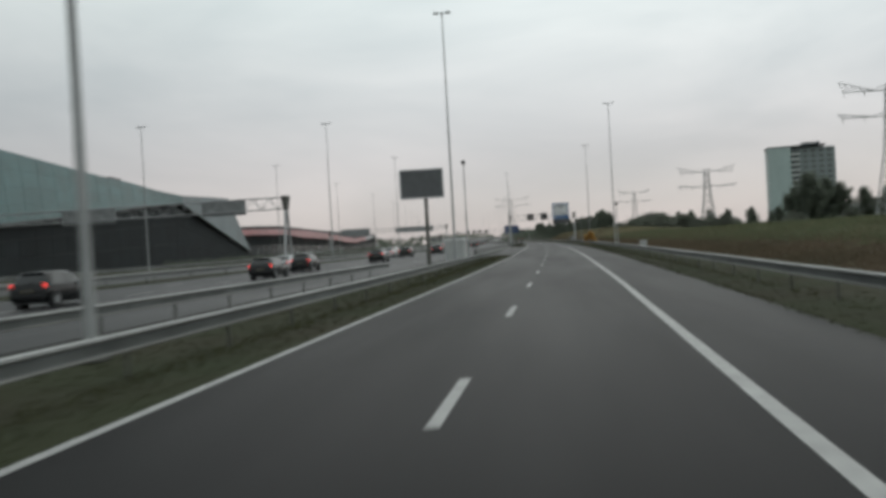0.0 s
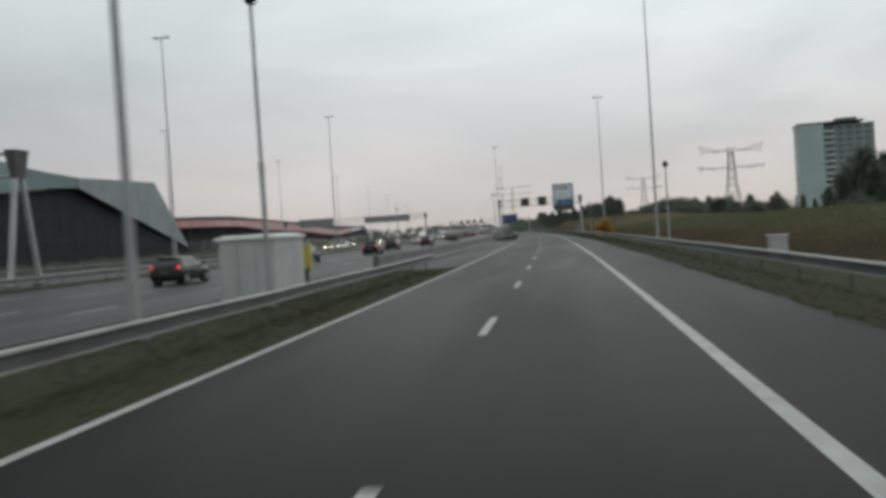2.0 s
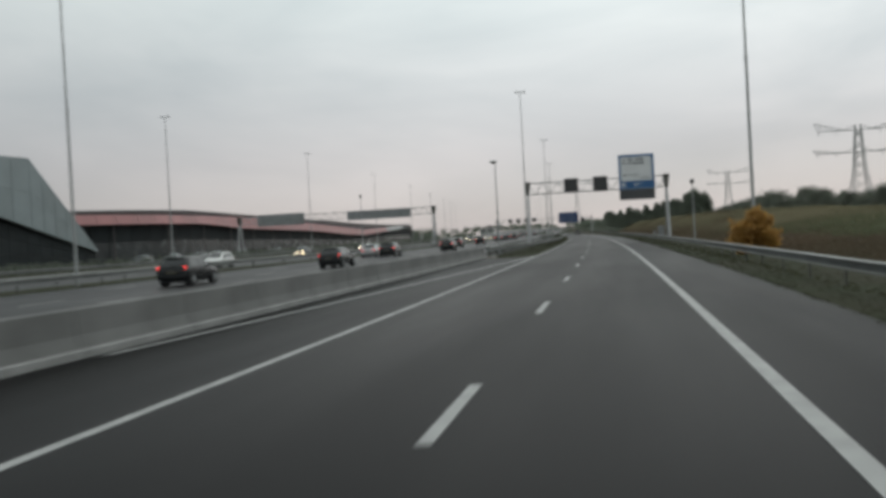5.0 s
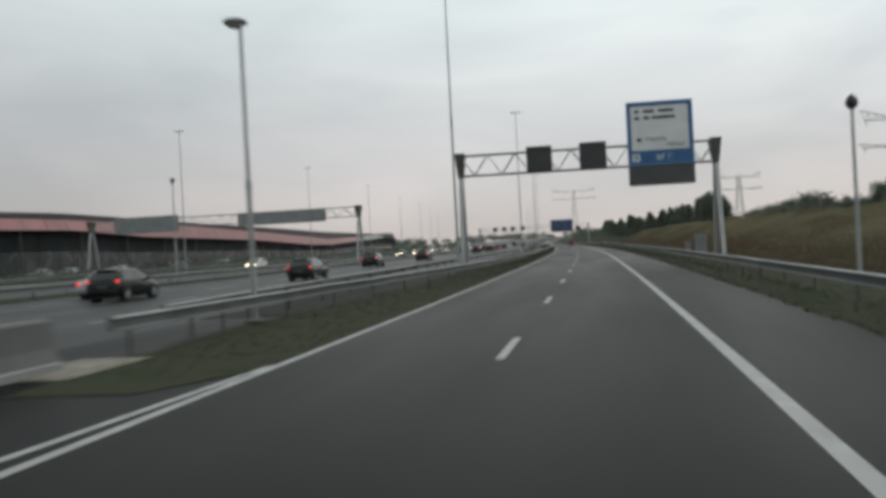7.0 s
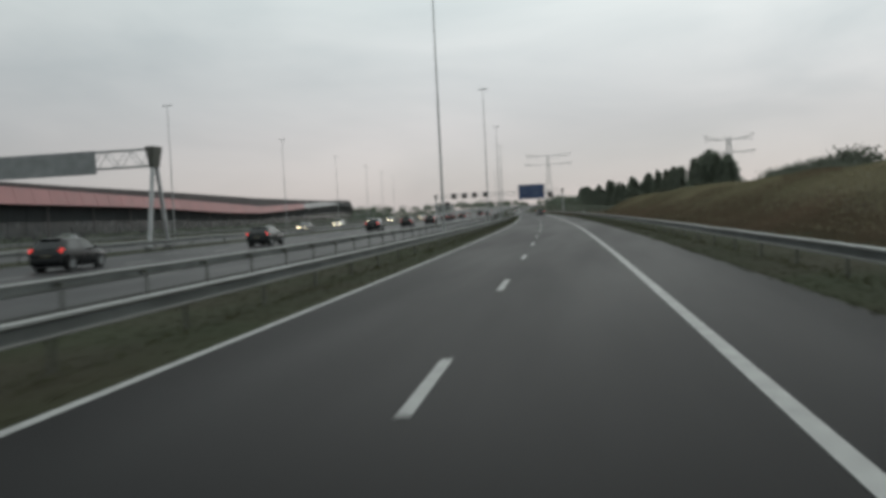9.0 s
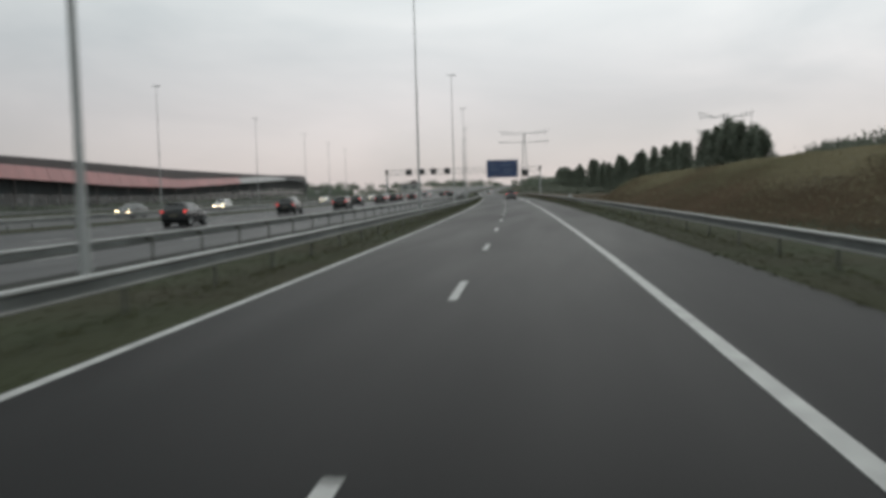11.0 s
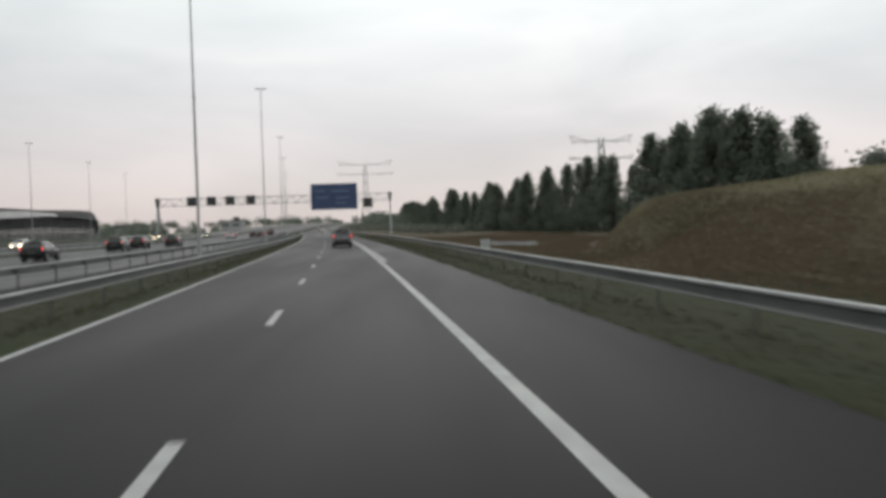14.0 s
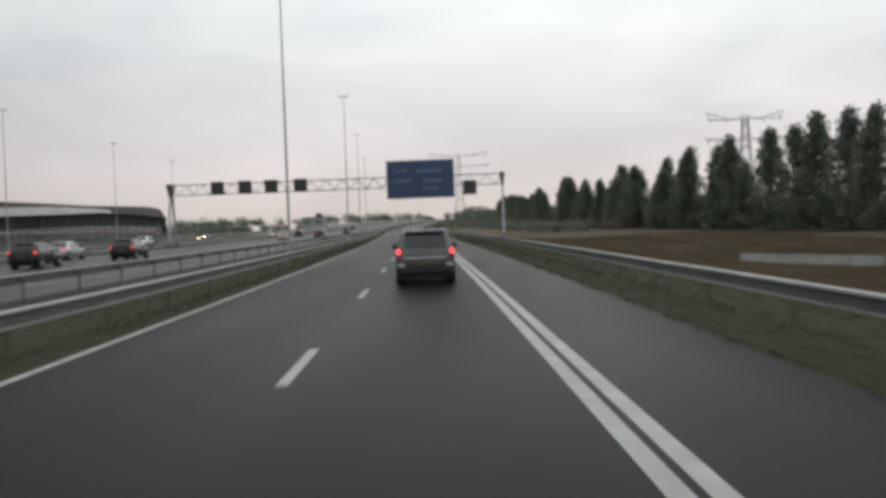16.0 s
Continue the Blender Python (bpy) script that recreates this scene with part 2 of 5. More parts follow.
M_PLATE = material("yellow_number_plate", (0.10, 0.085, 0.045), 0.5, vary=0.1)
M_LAMPGLASS = material("lamp_glass", (0.45, 0.46, 0.45), 0.3, vary=0.1)

# ---------------------------------------------------------------- plan of the motorway
HEADING = [-1.01, 0.16, 1.34, 1.62, 0.43, -1.04, -2.45, -3.91, -5.66, -7.37, -8.85, -10.34, -11.80, -12.2, -10.2, -7.0, -3.5, -1.0]
_ys = np.arange(-60.0, 1500.0, 5.0)
_hd = np.interp(_ys, -60.0 + 60.0 * np.arange(len(HEADING)), HEADING) * 0.01
_xs = np.concatenate([[0.0], np.cumsum((_hd[1:] + _hd[:-1]) / 2 * 5.0)])
_xs -= np.interp(0.0, _ys, _xs)


def mid(y):
    """x of the dashed lane line at y."""
    return float(np.interp(y, _ys, _xs))


def turn(y):
    """Heading of the road at y, degrees about z."""
    return -math.degrees(math.atan(float(np.interp(y, _ys, _hd))))


def rise(y, off=0.0):
    """The far road climbs gently towards a crossing; the land by the halls stays level."""
    return float(np.interp(y, [760, 800, 900, 1000, 1150, 1300], [0, 0.15, 1.4, 3.2, 5.4, 6.5])) * float(np.interp(off, [-80, -60], [0, 1]))


def at(off, y, z=0.0):
    return Vector((mid(y) + off, y, z + rise(y, off)))


# ---------------------------------------------------------------- mesh helpers
def finish(name, bm, mat, parent=None, smooth=False, label=""):
    me = bpy.data.meshes.new(name)
    bm.normal_update()
    bm.to_mesh(me)
    bm.free()
    for m in (mat if isinstance(mat, (list, tuple)) else [mat]):
        me.materials.append(m)
    if smooth:
        for p in me.polygons:
            p.use_smooth = True
    ob = new(name, me)
    if parent is not None:
        ob.parent = parent
    if label:
        ob["label"] = label
    return ob


def part(name, bm, mat, parent, label="", smooth=False):
    return finish(name, bm, mat, parent, smooth, label)


def share(name, mesh_ob, parent, m):
    """Another piece on the mesh of mesh_ob."""
    ob = new(name, mesh_ob.data)
    ob.parent = parent
    ob.matrix_basis = m
    return ob


def thing(name, m, label, category, group="", kind=""):
    ob = new(name)
    ob.empty_display_size = 0.3
    ob.matrix_basis = m
    return tagged(ob, label, category, group, kind)


def box(bm, cx, cy, cz, sx, sy, sz, bevel=0.0, m=None):
    r = bmesh.ops.create_cube(bm, size=1.0)
    vs = r["verts"]
    bmesh.ops.scale(bm, vec=(sx, sy, sz), verts=vs)
    if bevel:
        es = list({e for v in vs for e in v.link_edges})
        out = bmesh.ops.bevel(bm, geom=es, offset=bevel, segments=2, affect="EDGES", profile=0.5)
        vs = list({v for f in out["faces"] for v in f.verts} | {v for v in vs if v.is_valid})
    bmesh.ops.translate(bm, vec=(cx, cy, cz), verts=vs)
    if m is not None:
        bmesh.ops.transform(bm, matrix=m, verts=vs)
    return vs


def rod(bm, a, b, r1, r2=None, seg=8, cap=True):
    a, b = Vector(a), Vector(b)
    d = b - a
    q = d.to_track_quat("Z", "Y").to_matrix().to_4x4()
    r = bmesh.ops.create_cone(bm, cap_ends=cap, segments=seg, radius1=r1, radius2=r1 if r2 is None else r2, depth=d.length)
    bmesh.ops.transform(bm, matrix=Matrix.Translation((a + b) / 2) @ q, verts=r["verts"])
    return r["verts"]


def loft(bm, rings, closed=True, caps=True):
    """Skin a list of rings of points."""
    vr = [[bm.verts.new(p) for p in ring] for ring in rings]
    n = len(vr[0])
    for a, b in zip(vr, vr[1:]):
        for i in range(n if closed else n - 1):
            j = (i + 1) % n
            bm.faces.new((a[i], a[j], b[j], b[i]))
    if caps and closed:
        bm.faces.new(list(reversed(vr[0])))
        bm.faces.new(vr[-1])
    return vr


def ribbon(name, left, right, y0, y1, z, mat, step=6.0, label="", category="", kind="structure", thick=0.05):
    """A strip along the road, from the offset left to right (numbers or functions of y), with a real edge."""
    bm = bmesh.new()
    n = max(1, int(math.ceil((y1 - y0) / step)))
    rings = []
    for i in range(n + 1):
        y = y0 + (y1 - y0) * i / n
        a = left(y) if callable(left) else left
        b = right(y) if callable(right) else right
        rings.append([at(a, y, z - thick), at(b, y, z - thick), at(b, y, z), at(a, y, z)])
    loft(bm, rings)
    bmesh.ops.recalc_face_normals(bm, faces=bm.faces)
    return tagged(finish(name, bm, mat), label, category, kind=kind)


Y0, Y1 = 20.0, 1150.0

# ---------------------------------------------------------------- ground and roads
bm = bmesh.new()
rows = []
for y in [-3500, -100] + [20 + 30 * k for k in range(39)] + [1300, 4600]:
    m = mid(min(1400, max(20, y)))
    up = rise(y)
    dip = float(np.interp(y, [500, 530, 740, 800], [0, 1.2, 1.2, 0]))       # a shallow ditch beyond the bank
    rows.append([bm.verts.new(p) for p in ((-4000, y, -0.12), (-260, y, -0.12), (m - 82, y, -0.12), (m - 59, y, up - 0.12), (m + 6.5, y, up - 0.12), (m + 8, y, up - 0.12 - dip), (m + 88, y, up - 0.12 - dip),
                                              (m + 98, y, up - 0.12), (300, y, up - 0.12), (4000, y, -0.12))])
for a, b in zip(rows, rows[1:]):
    for i in range(9):
        bm.faces.new((a[i], a[i + 1], b[i + 1], b[i]))
tagged(finish("ground", bm, M_FIELD), "flat dull green land out to the horizon", "ground", kind="structure")

ribbon("road", -9.9, 6.0, Y0, Y1, 0.0, M_ASPHALT, label="dark damp asphalt motorway carriageway", category="road")
ribbon("road_2", -28.6, -9.9, Y0, Y1, -0.012, M_ASPHALT2, label="grey asphalt main carriageway beside the divider", category="road")
ribbon("road_3", -54.0, -32.6, Y0, Y1, -0.012, M_ASPHALT2, label="grey asphalt carriageway for oncoming traffic", category="road")
ribbon("road_4", -84.0, -70.0, Y0, Y1, -0.03, M_ASPHALT2, label="grey asphalt service road before the long hall", category="road")


def line(name, off, y0, y1, w, label, step=6.0, z=0.006):
    f = off if callable(off) else (lambda y: off)
    return ribbon(name, lambda y: f(y) - w / 2, lambda y: f(y) + w / 2, y0, y1, z, M_PAINT, step, label, "road marking", thick=0.005)


line("edge_line", -3.59, Y0, 1000, 0.16, "white edge line on dark asphalt")
line("edge_line", lambda y: np.interp(y, [90, 100, 122, 150, 200, 286, 336, 375, 405, 430, 457, 520], [3.27, 3.30, 3.39, 3.34, 3.36, 3.40, 3.32, 3.34, 3.36, 3.29, 3.26, 3.28]), Y0, 520, 0.20, "broad white line before the hard shoulder")
line("edge_line", 3.28, 520, 1000, 0.19, "white line, one of a close pair")
line("edge_line", 3.56, 509, 1000, 0.19, "white line, the other of a close pair")
line("edge_line", lambda y: np.interp(y, [236, 270, 283, 289], [-7.3, -5.0, -3.98, -3.72]), 236, 289, 0.14, "white line closing off the crossover gap")
DASH0 = 97.096
_dash = None
for k in range(-5, 60):
    y = DASH0 + 12 * k
    if _dash is None:
        bm = bmesh.new()
        box(bm, 0, 1.5, 0, 0.15, 3.0, 0.006)
        _dash = tagged(finish("lane_dash", bm, M_PAINT), "short white lane dash on asphalt", "road marking", "lane dashes", "structure")
        ob = _dash
    else:
        ob = tagged(new("lane_dash", _dash.data), "short white lane dash on asphalt", "road marking", "lane dashes", "structure")
    ob.matrix_basis = pose(mid(y), y, 0.004 + rise(y), 0, 0, turn(y + 1.5))
for off in (-13.9, -17.5, -21.0, -24.6):
    for k in range(8, 55, 1):
        y = 12 * k
        ob = tagged(new("lane_dash", _dash.data), "short white lane dash on asphalt", "road marking", "lane dashes", "structure")
        ob.matrix_basis = pose(mid(y) + off, y, -0.008, 0, 0, turn(y + 1.5))
line("edge_line", -28.0, Y0, 900, 0.15, "white edge line of the main carriageway")

# verges
ribbon("verge", -7.3, -3.69, Y0, 187.5, 0.014, M_GRASS, label="short damp grass strip along the divider rail", category="grass verge")
ribbon("verge", lambda y: np.interp(y, [286.4, 296, 306, 345], [-6.6, -7.5, -7.5, -7.3]), lambda y: np.interp(y, [286.4, 287.8, 290], [-4.7, -3.95, -3.69]), 286.4, 345, 0.014, M_GRASS, 0.9,
       "short damp grass strip along the divider rail", "grass verge")
ribbon("verge", -7.3, -3.69, 345, Y1, 0.014, M_GRASS, label="short damp grass strip along the divider rail", category="grass verge")
for y0, y1 in ((Y0, 187.5), (300.0, Y1)):
    ribbon("divider_strip", -10.2, -7.3, y0, y1, 0.010, M_GRIT, label="grey gritty strip between the divider rails", category="strip", thick=0.04)
ribbon("sand_patch", -8.1, -6.65, 287.9, 290.6, 0.02, M_SAND, 1.0, "pale washed-out sand at the end of the barrier", "sand", thick=0.018)
ribbon("median_verge", -32.6, -28.6, Y0, Y1, 0.03, M_GRASS, label="grass strip between the carriageways", category="grass verge")
ribbon("outer_verge", -70.0, -54.0, Y0, Y1, 0.02, M_GRASS, label="broad grass verge beyond the far carriageway", category="grass verge")


def bank_height(off, y):
    v = y if y < 460 else max(460.0, y - 3.2 * (min(30.0, off) - 22))      # the end of the bank runs aslant
    h = float(np.interp(v, [0, 280, 330, 362, 378, 430, 455, 480, 502, 515, 522, 526, 530, 535, 557, 720, 780, 1200], [1.9, 1.7, 2.65, 3.25, 3.5, 3.55, 3.5, 3.4, 3.15, 3.0, 2.8, 1.8, 0.4, -0.5, -0.9, -0.9, -0.1, -0.1]))
    s = min(1.0, max(0.0, (off - 8.3) / 13.0))
    s = s * s * (3 - 2 * s)
    fall = 1.0 if off < 30 else max(0.25, 1 - (off - 30) / 30.0)
    hummock = 0.28 * noise.noise(Vector((off * 0.13, y * 0.06, 2.0))) + 0.16 * noise.noise(Vector((off * 0.35, y * 0.17, 7.0)))
    return 0.03 + h * s * fall + s * hummock


bm = bmesh.new()
offs = [5.9, 6.12, 6.6, 7.4, 8.3, 9.6, 11.2, 13, 15, 17, 18.5, 20, 21.5, 23.5, 26, 28, 30, 33, 36, 44, 56, 75, 100]
rows = []
y = Y0
while y <= Y1:
    rows.append([bm.verts.new(at(o, y, -0.05 if o < 6 else bank_height(o, y) if o < 99 else -0.14)) for o in offs])
    y += 2.5
for a, b in zip(rows, rows[1:]):
    for i in range(len(offs) - 1):
        f = bm.faces.new((a[i], a[i + 1], b[i + 1], b[i]))
        y = a[0].co.y
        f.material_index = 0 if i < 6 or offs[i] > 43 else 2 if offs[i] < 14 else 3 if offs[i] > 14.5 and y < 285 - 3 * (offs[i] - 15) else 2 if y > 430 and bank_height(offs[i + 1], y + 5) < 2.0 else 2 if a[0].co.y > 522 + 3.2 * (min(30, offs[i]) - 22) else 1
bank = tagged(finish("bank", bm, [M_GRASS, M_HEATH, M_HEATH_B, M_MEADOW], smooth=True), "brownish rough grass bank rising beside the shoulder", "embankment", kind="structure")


def tufts(name, count, place, height, spread, mat, label, category, seed, scatter=0.09):
    """Loose blades, three to a tuft, in one mesh."""
    rnd = random.Random(seed)
    vs, fs = [], []
    for _ in range(count):
        p = place(rnd)
        for _k in range(3):
            a = rnd.uniform(0, math.tau)
            dx, dy = math.cos(a), math.sin(a)
            h = height * rnd.uniform(0.5, 1.2)
            w = spread * rnd.uniform(0.15, 0.3)
            lean = spread * rnd.uniform(0.2, 0.9)
            bx, by = p.x + rnd.uniform(-1, 1) * scatter, p.y + rnd.uniform(-1, 1) * scatter
            i = len(vs)
            vs += [(bx - dy * w, by + dx * w, p.z - 0.02), (bx + dy * w, by - dx * w, p.z - 0.02), (bx + dx * lean, by + dy * lean, p.z + h)]
            fs.append((i, i + 1, i + 2))
    me = bpy.data.meshes.new(name)
    me.from_pydata(vs, [], fs)
    me.materials.append(mat)
    return tagged(new(name, me), label, category, kind="stuff")


def p_left(r):
    y = r.choice((r.uniform(85, 187), r.uniform(287.5, 620), r.uniform(287.5, 620)))
    return at(r.uniform(-7.2, -3.74), y, 0.014)


def p_right(r):
    y = r.uniform(85, 620)
    o = r.uniform(5.88, 10.4)
    return at(o, y, bank_height(o, y))


def p_bank(r):
    o = max(11.5, 14.6 + 16 * r.random() ** 1.2 + r.gauss(0, 2.0))
    y = r.uniform(90, 527 + 3.2 * (min(30, o) - 22) + r.gauss(0, 3))
    if y < 290 - 3 * (o - 15) and r.random() < 0.8:
        y += 200
    return at(o, y, bank_height(o, y))


def p_meadow(r):
    o = 14 + 24 * r.random()
    y = r.uniform(90, 300 - 3 * (o - 15))
    return at(o, y, bank_height(o, y))


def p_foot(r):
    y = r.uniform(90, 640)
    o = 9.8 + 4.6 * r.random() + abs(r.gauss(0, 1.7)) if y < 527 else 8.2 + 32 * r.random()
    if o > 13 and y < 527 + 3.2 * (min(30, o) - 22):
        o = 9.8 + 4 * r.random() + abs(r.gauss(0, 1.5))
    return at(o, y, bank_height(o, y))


tufts("verge_grass", 34000, p_left, 0.035, 0.08, M_BLADE, "short green grass blades on the divider strip", "grass", 3)
tufts("verge_grass", 44000, p_right, 0.035, 0.08, M_BLADE, "short green grass blades beside the shoulder", "grass", 4)
tufts("bank_grass", 190000, p_bank, 0.10, 0.15, M_TUSSOCK, "tall dry straw-coloured grass on the bank", "grass", 5, 0.7)
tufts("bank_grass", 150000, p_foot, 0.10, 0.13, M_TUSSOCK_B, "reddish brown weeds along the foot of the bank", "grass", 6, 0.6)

tufts("bank_grass", 90000, p_meadow, 0.16, 0.16, M_MEADOW_B, "rank green grass over the crest of the bank", "grass", 11, 0.7)


def p_sorrel(r):
    while True:
        o, y = 10.5 + 15 * r.random(), r.uniform(330, 530)
        if noise.noise(Vector((o * 0.22, y * 0.07, 11.0))) + r.gauss(0, 0.12) > 0.12 + 0.03 * (o - 14) and y < 525 + 3.2 * (o - 22):
            return at(o, y, bank_height(o, y))


tufts("bank_grass", 60000, p_sorrel, 0.15, 0.14, M_TUSSOCK_B, "patches of reddish brown weeds on the bank", "grass", 13, 0.5)


def p_end(r):
    y = r.uniform(470, 650)
    o = 10 + 33 * r.random() ** 1.2
    if y < 512 + 3.2 * (min(30, o) - 22) + r.gauss(0, 6):
        y += 60
    return at(o, y, bank_height(o, y))


tufts("bank_grass", 90000, p_end, 0.12, 0.13, M_TUSSOCK_B, "reddish brown weeds round the end of the bank", "grass", 9, 0.5)


def p_rail(r):
    y = r.uniform(90, 640)
    if r.random() < 0.5:
        return at(7.25 + r.gauss(0, 0.16), y, 0.03)
    y = y if not 183 < y < 335 else 183 - 90 * r.random()
    return at(float(np.interp(y, [187, 338, 440, 490, 535], [-4.95, -4.85, -4.8, -4.6, -4.3])) + r.gauss(0, 0.16), y, 0.015)


tufts("rail_grass", 6000, p_rail, 0.09, 0.10, M_TALL, "longer unmown grass under the guardrails", "grass", 7, 0.05)

# ---------------------------------------------------------------- guardrails and barrier
W_PROFILE = [(-0.06, 0.742), (0.02, 0.756), (0.085, 0.750), (0.10, 0.735), (0.10, 0.702), (0.075, 0.682), (0.045, 0.664), (0.04, 0.535), (0.07, 0.518), (0.098, 0.506), (0.104, 0.492), (0.094, 0.476),
             (0.04, 0.468), (-0.03, 0.50), (-0.03, 0.68), (-0.06, 0.70)]
POSTS = []


def guardrail(y0, y1, off, side, label, seg=8.0, gap=4.0, lift=0.03):
    """A W-beam rail. side +1: the beam faces growing x."""
    f = off if callable(off) else (lambda y: off)
    base = at(f(y0), y0)
    g = thing("guardrail", Matrix.Translation(base), label, "guardrail", "motorway guardrails")
    y = y0
    while y < y1 - 0.5:
        ye = min(y + seg, y1)
        bm = bmesh.new()
        rings = []
        for i in range(3):
            yy = y + (ye - y) * i / 2 + (0.012 if i == 0 else 0)
            c = at(f(yy), yy, lift) - base
            dip = 0.012 * noise.noise(Vector((yy * 0.21, side, 5)))
            rings.append([c + Vector((side * (u + 0.08), 0, z + dip)) for u, z in W_PROFILE])
        loft(bm, rings)
        bmesh.ops.recalc_face_normals(bm, faces=bm.faces)
        # recessed web and lower lip take the steel tones with painted-in shade
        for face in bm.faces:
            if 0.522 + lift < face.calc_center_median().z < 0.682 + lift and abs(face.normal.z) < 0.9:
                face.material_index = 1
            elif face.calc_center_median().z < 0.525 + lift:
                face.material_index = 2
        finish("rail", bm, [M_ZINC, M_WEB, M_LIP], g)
        y = ye
    y = y0 + 1.0
    while y < y1:
        c = at(f(y), y, lift) - base
        m = Matrix.Translation(c - Vector((side * 0.13, 0, 0))) @ pose(0, 0, 0, 0, 0, turn(y) + (180 if side < 0 else 0))
        if POSTS:
            share("post", POSTS[0], g, m)
        else:
            bm = bmesh.new()
            box(bm, 0, 0, 0.32, 0.055, 0.05, 0.70, 0.008)
            box(bm, 0.09, 0, 0.62, 0.16, 0.06, 0.10, 0.008)
            POSTS.append(finish("post", bm, M_ZINC_D, g))
            POSTS[0].matrix_basis = m
        y += gap
    return g


guardrail(60, 185.8, -4.95, 1, "galvanised W-beam guardrail on the grass divider strip")
guardrail(290.6, 760, lambda y: float(np.interp(y, [290.6, 303, 320, 338, 440, 490, 535, 760], [-7.6, -7.0, -5.7, -4.85, -4.8, -4.6, -4.3, -4.3])), 1,
          "galvanised W-beam guardrail on the grass divider strip")
guardrail(60, 141, lambda y: float(np.interp(y, [60, 105, 141], [-9.9, -9.8, -9.1])), 1, "galvanised W-beam guardrail along the main carriageway")
guardrail(294, 760, lambda y: float(np.interp(y, [294, 305, 345, 420, 760], [-8.1, -8.7, -9.5, -9.7, -9.7])), -1, "galvanised W-beam guardrail seen from its back, along the main carriageway")
guardrail(60, 860, 7.15, -1, "galvanised W-beam guardrail at the foot of the bank")
guardrail(70, 860, -29.0, 1, "galvanised W-beam guardrail between the carriageways", gap=8.0)
guardrail(70, 860, -32.4, -1, "galvanised W-beam guardrail facing oncoming traffic", gap=8.0)
guardrail(70, 860, -55.0, 1, "galvanised W-beam guardrail beyond the far carriageway", seg=16.0, gap=16.0)

bm = bmesh.new()
prof = [(-0.32, 0.0), (-0.32, 0.13), (-0.26, 0.16), (-0.17, 0.40), (-0.13, 0.84), (-0.11, 0.87), (0.11, 0.87), (0.13, 0.84), (0.17, 0.40), (0.26, 0.16), (0.32, 0.13), (0.32, 0.0)]
loft(bm, [[(x, yy, z) for x, z in prof] for yy in (0.01, 4.10)])
bmesh.ops.recalc_face_normals(bm, faces=bm.faces)
for f in bm.faces:
    if abs(f.normal.y) < 0.5 and f.calc_center_median().z < 0.15:
        f.material_index = 1
barrier = thing("concrete_barrier", Matrix.Translation(at(-7.85, 186.4)), "grey precast concrete step barrier closing the crossover", "barrier")
seg0 = finish("segment", bm, [M_CONC, M_CONC_L], barrier)
for k in range(25):
    y = 186.4 + 4.11 * k
    m = Matrix.Translation(at(-7.85, y) - at(-7.85, 186.4)) @ pose(0, 0, 0, 0, 0, turn(y + 2))
    if k == 0:
        seg0.matrix_basis = m
    else:
        share("segment", seg0, barrier, m)

# ---------------------------------------------------------------- lamp masts and poles
def build_mast(m, label):
    t = thing("lamp_mast", m, label, "lamp mast", "motorway lamp masts")
    bm = bmesh.new()
    rod(bm, (0, 0, 0), (0, 0, 1.6), 0.112, 0.108, 12)
    rod(bm, (0, 0, 1.6), (0, 0, 10.5), 0.096, 0.072, 12)
    rod(bm, (0, 0, 10.4), (0, 0, 19.9), 0.066, 0.042, 12)
    rod(bm, (0, 0, 10.3), (0, 0, 10.6), 0.09, 0.09, 12)
    part("pole", bm, M_MAST, t, smooth=False)
    bm = bmesh.new()
    box(bm, 0, 0, 0.03, 0.5, 0.5, 0.06, 0.01)
    for sx in (-0.19, 0.19):
        for sy in (-0.19, 0.19):
            rod(bm, (sx, sy, 0.03), (sx, sy, 0.14), 0.025, seg=6)
    part("base_plate", bm, M_ZINC_D, t)
    bm = bmesh.new()
    rod(bm, (-0.6, 0, 19.92), (0.6, 0, 19.92), 0.035, seg=8)
    rod(bm, (0, 0, 19.8), (0, 0, 20.05), 0.075, seg=10)
    part("cross_arm", bm, M_MAST, t)
    for s in (-1, 1):
        bm = bmesh.new()
        box(bm, s * 0.48, 0, 19.97, 0.46, 0.28, 0.12, 0.04)
        lamp = part("lamp_head", bm, M_MAST, t)
        bm = bmesh.new()
        box(bm, s * 0.48, 0, 19.895, 0.36, 0.2, 0.03, 0.01)
        part("lens", bm, M_LAMPGLASS, lamp)
    return t


mast0 = build_mast(pose(-5.95, 103.5, 0.03), "tall grey lamp mast with twin heads in the divider")
for label, spots in (("tall grey lamp mast with twin heads in the divider",
                      ((-5.2, 158.7), (-8.25, 336.6), (-10.56, 399.4), (-14.35, 461.75), (-19.1, 522.6), (-24.23, 580.4), (-30.81, 641.8), (-37.3, 692.5), (-45.2, 752.0))),
                     ("tall grey lamp mast between the carriageways", ((-28.89, 214.5), (-28.35, 269.3))),
                     ("tall grey lamp mast beyond the far carriageway",
                      ((-53.3, 145.0), (-52.47, 204.9), (-53.86, 270.1), (-55.70, 331.7), (-57.2, 391.0), (-61.4, 455.0), (-66.63, 519.1), (-73.45, 583.4), (-79.0, 640.0), (-85.5, 690.0), (-91.5, 737.2))),
                     ("tall grey lamp mast on the grass bank", ((11.5, 214.9), (10.69, 271.9)))):
    for x, y in spots:
        z = bank_height(x - mid(y), y) - 0.02 if x > 0 else 0.02
        tagged(copy_thing(mast0, pose(x, y, z, 0, 0, turn(y))), label)


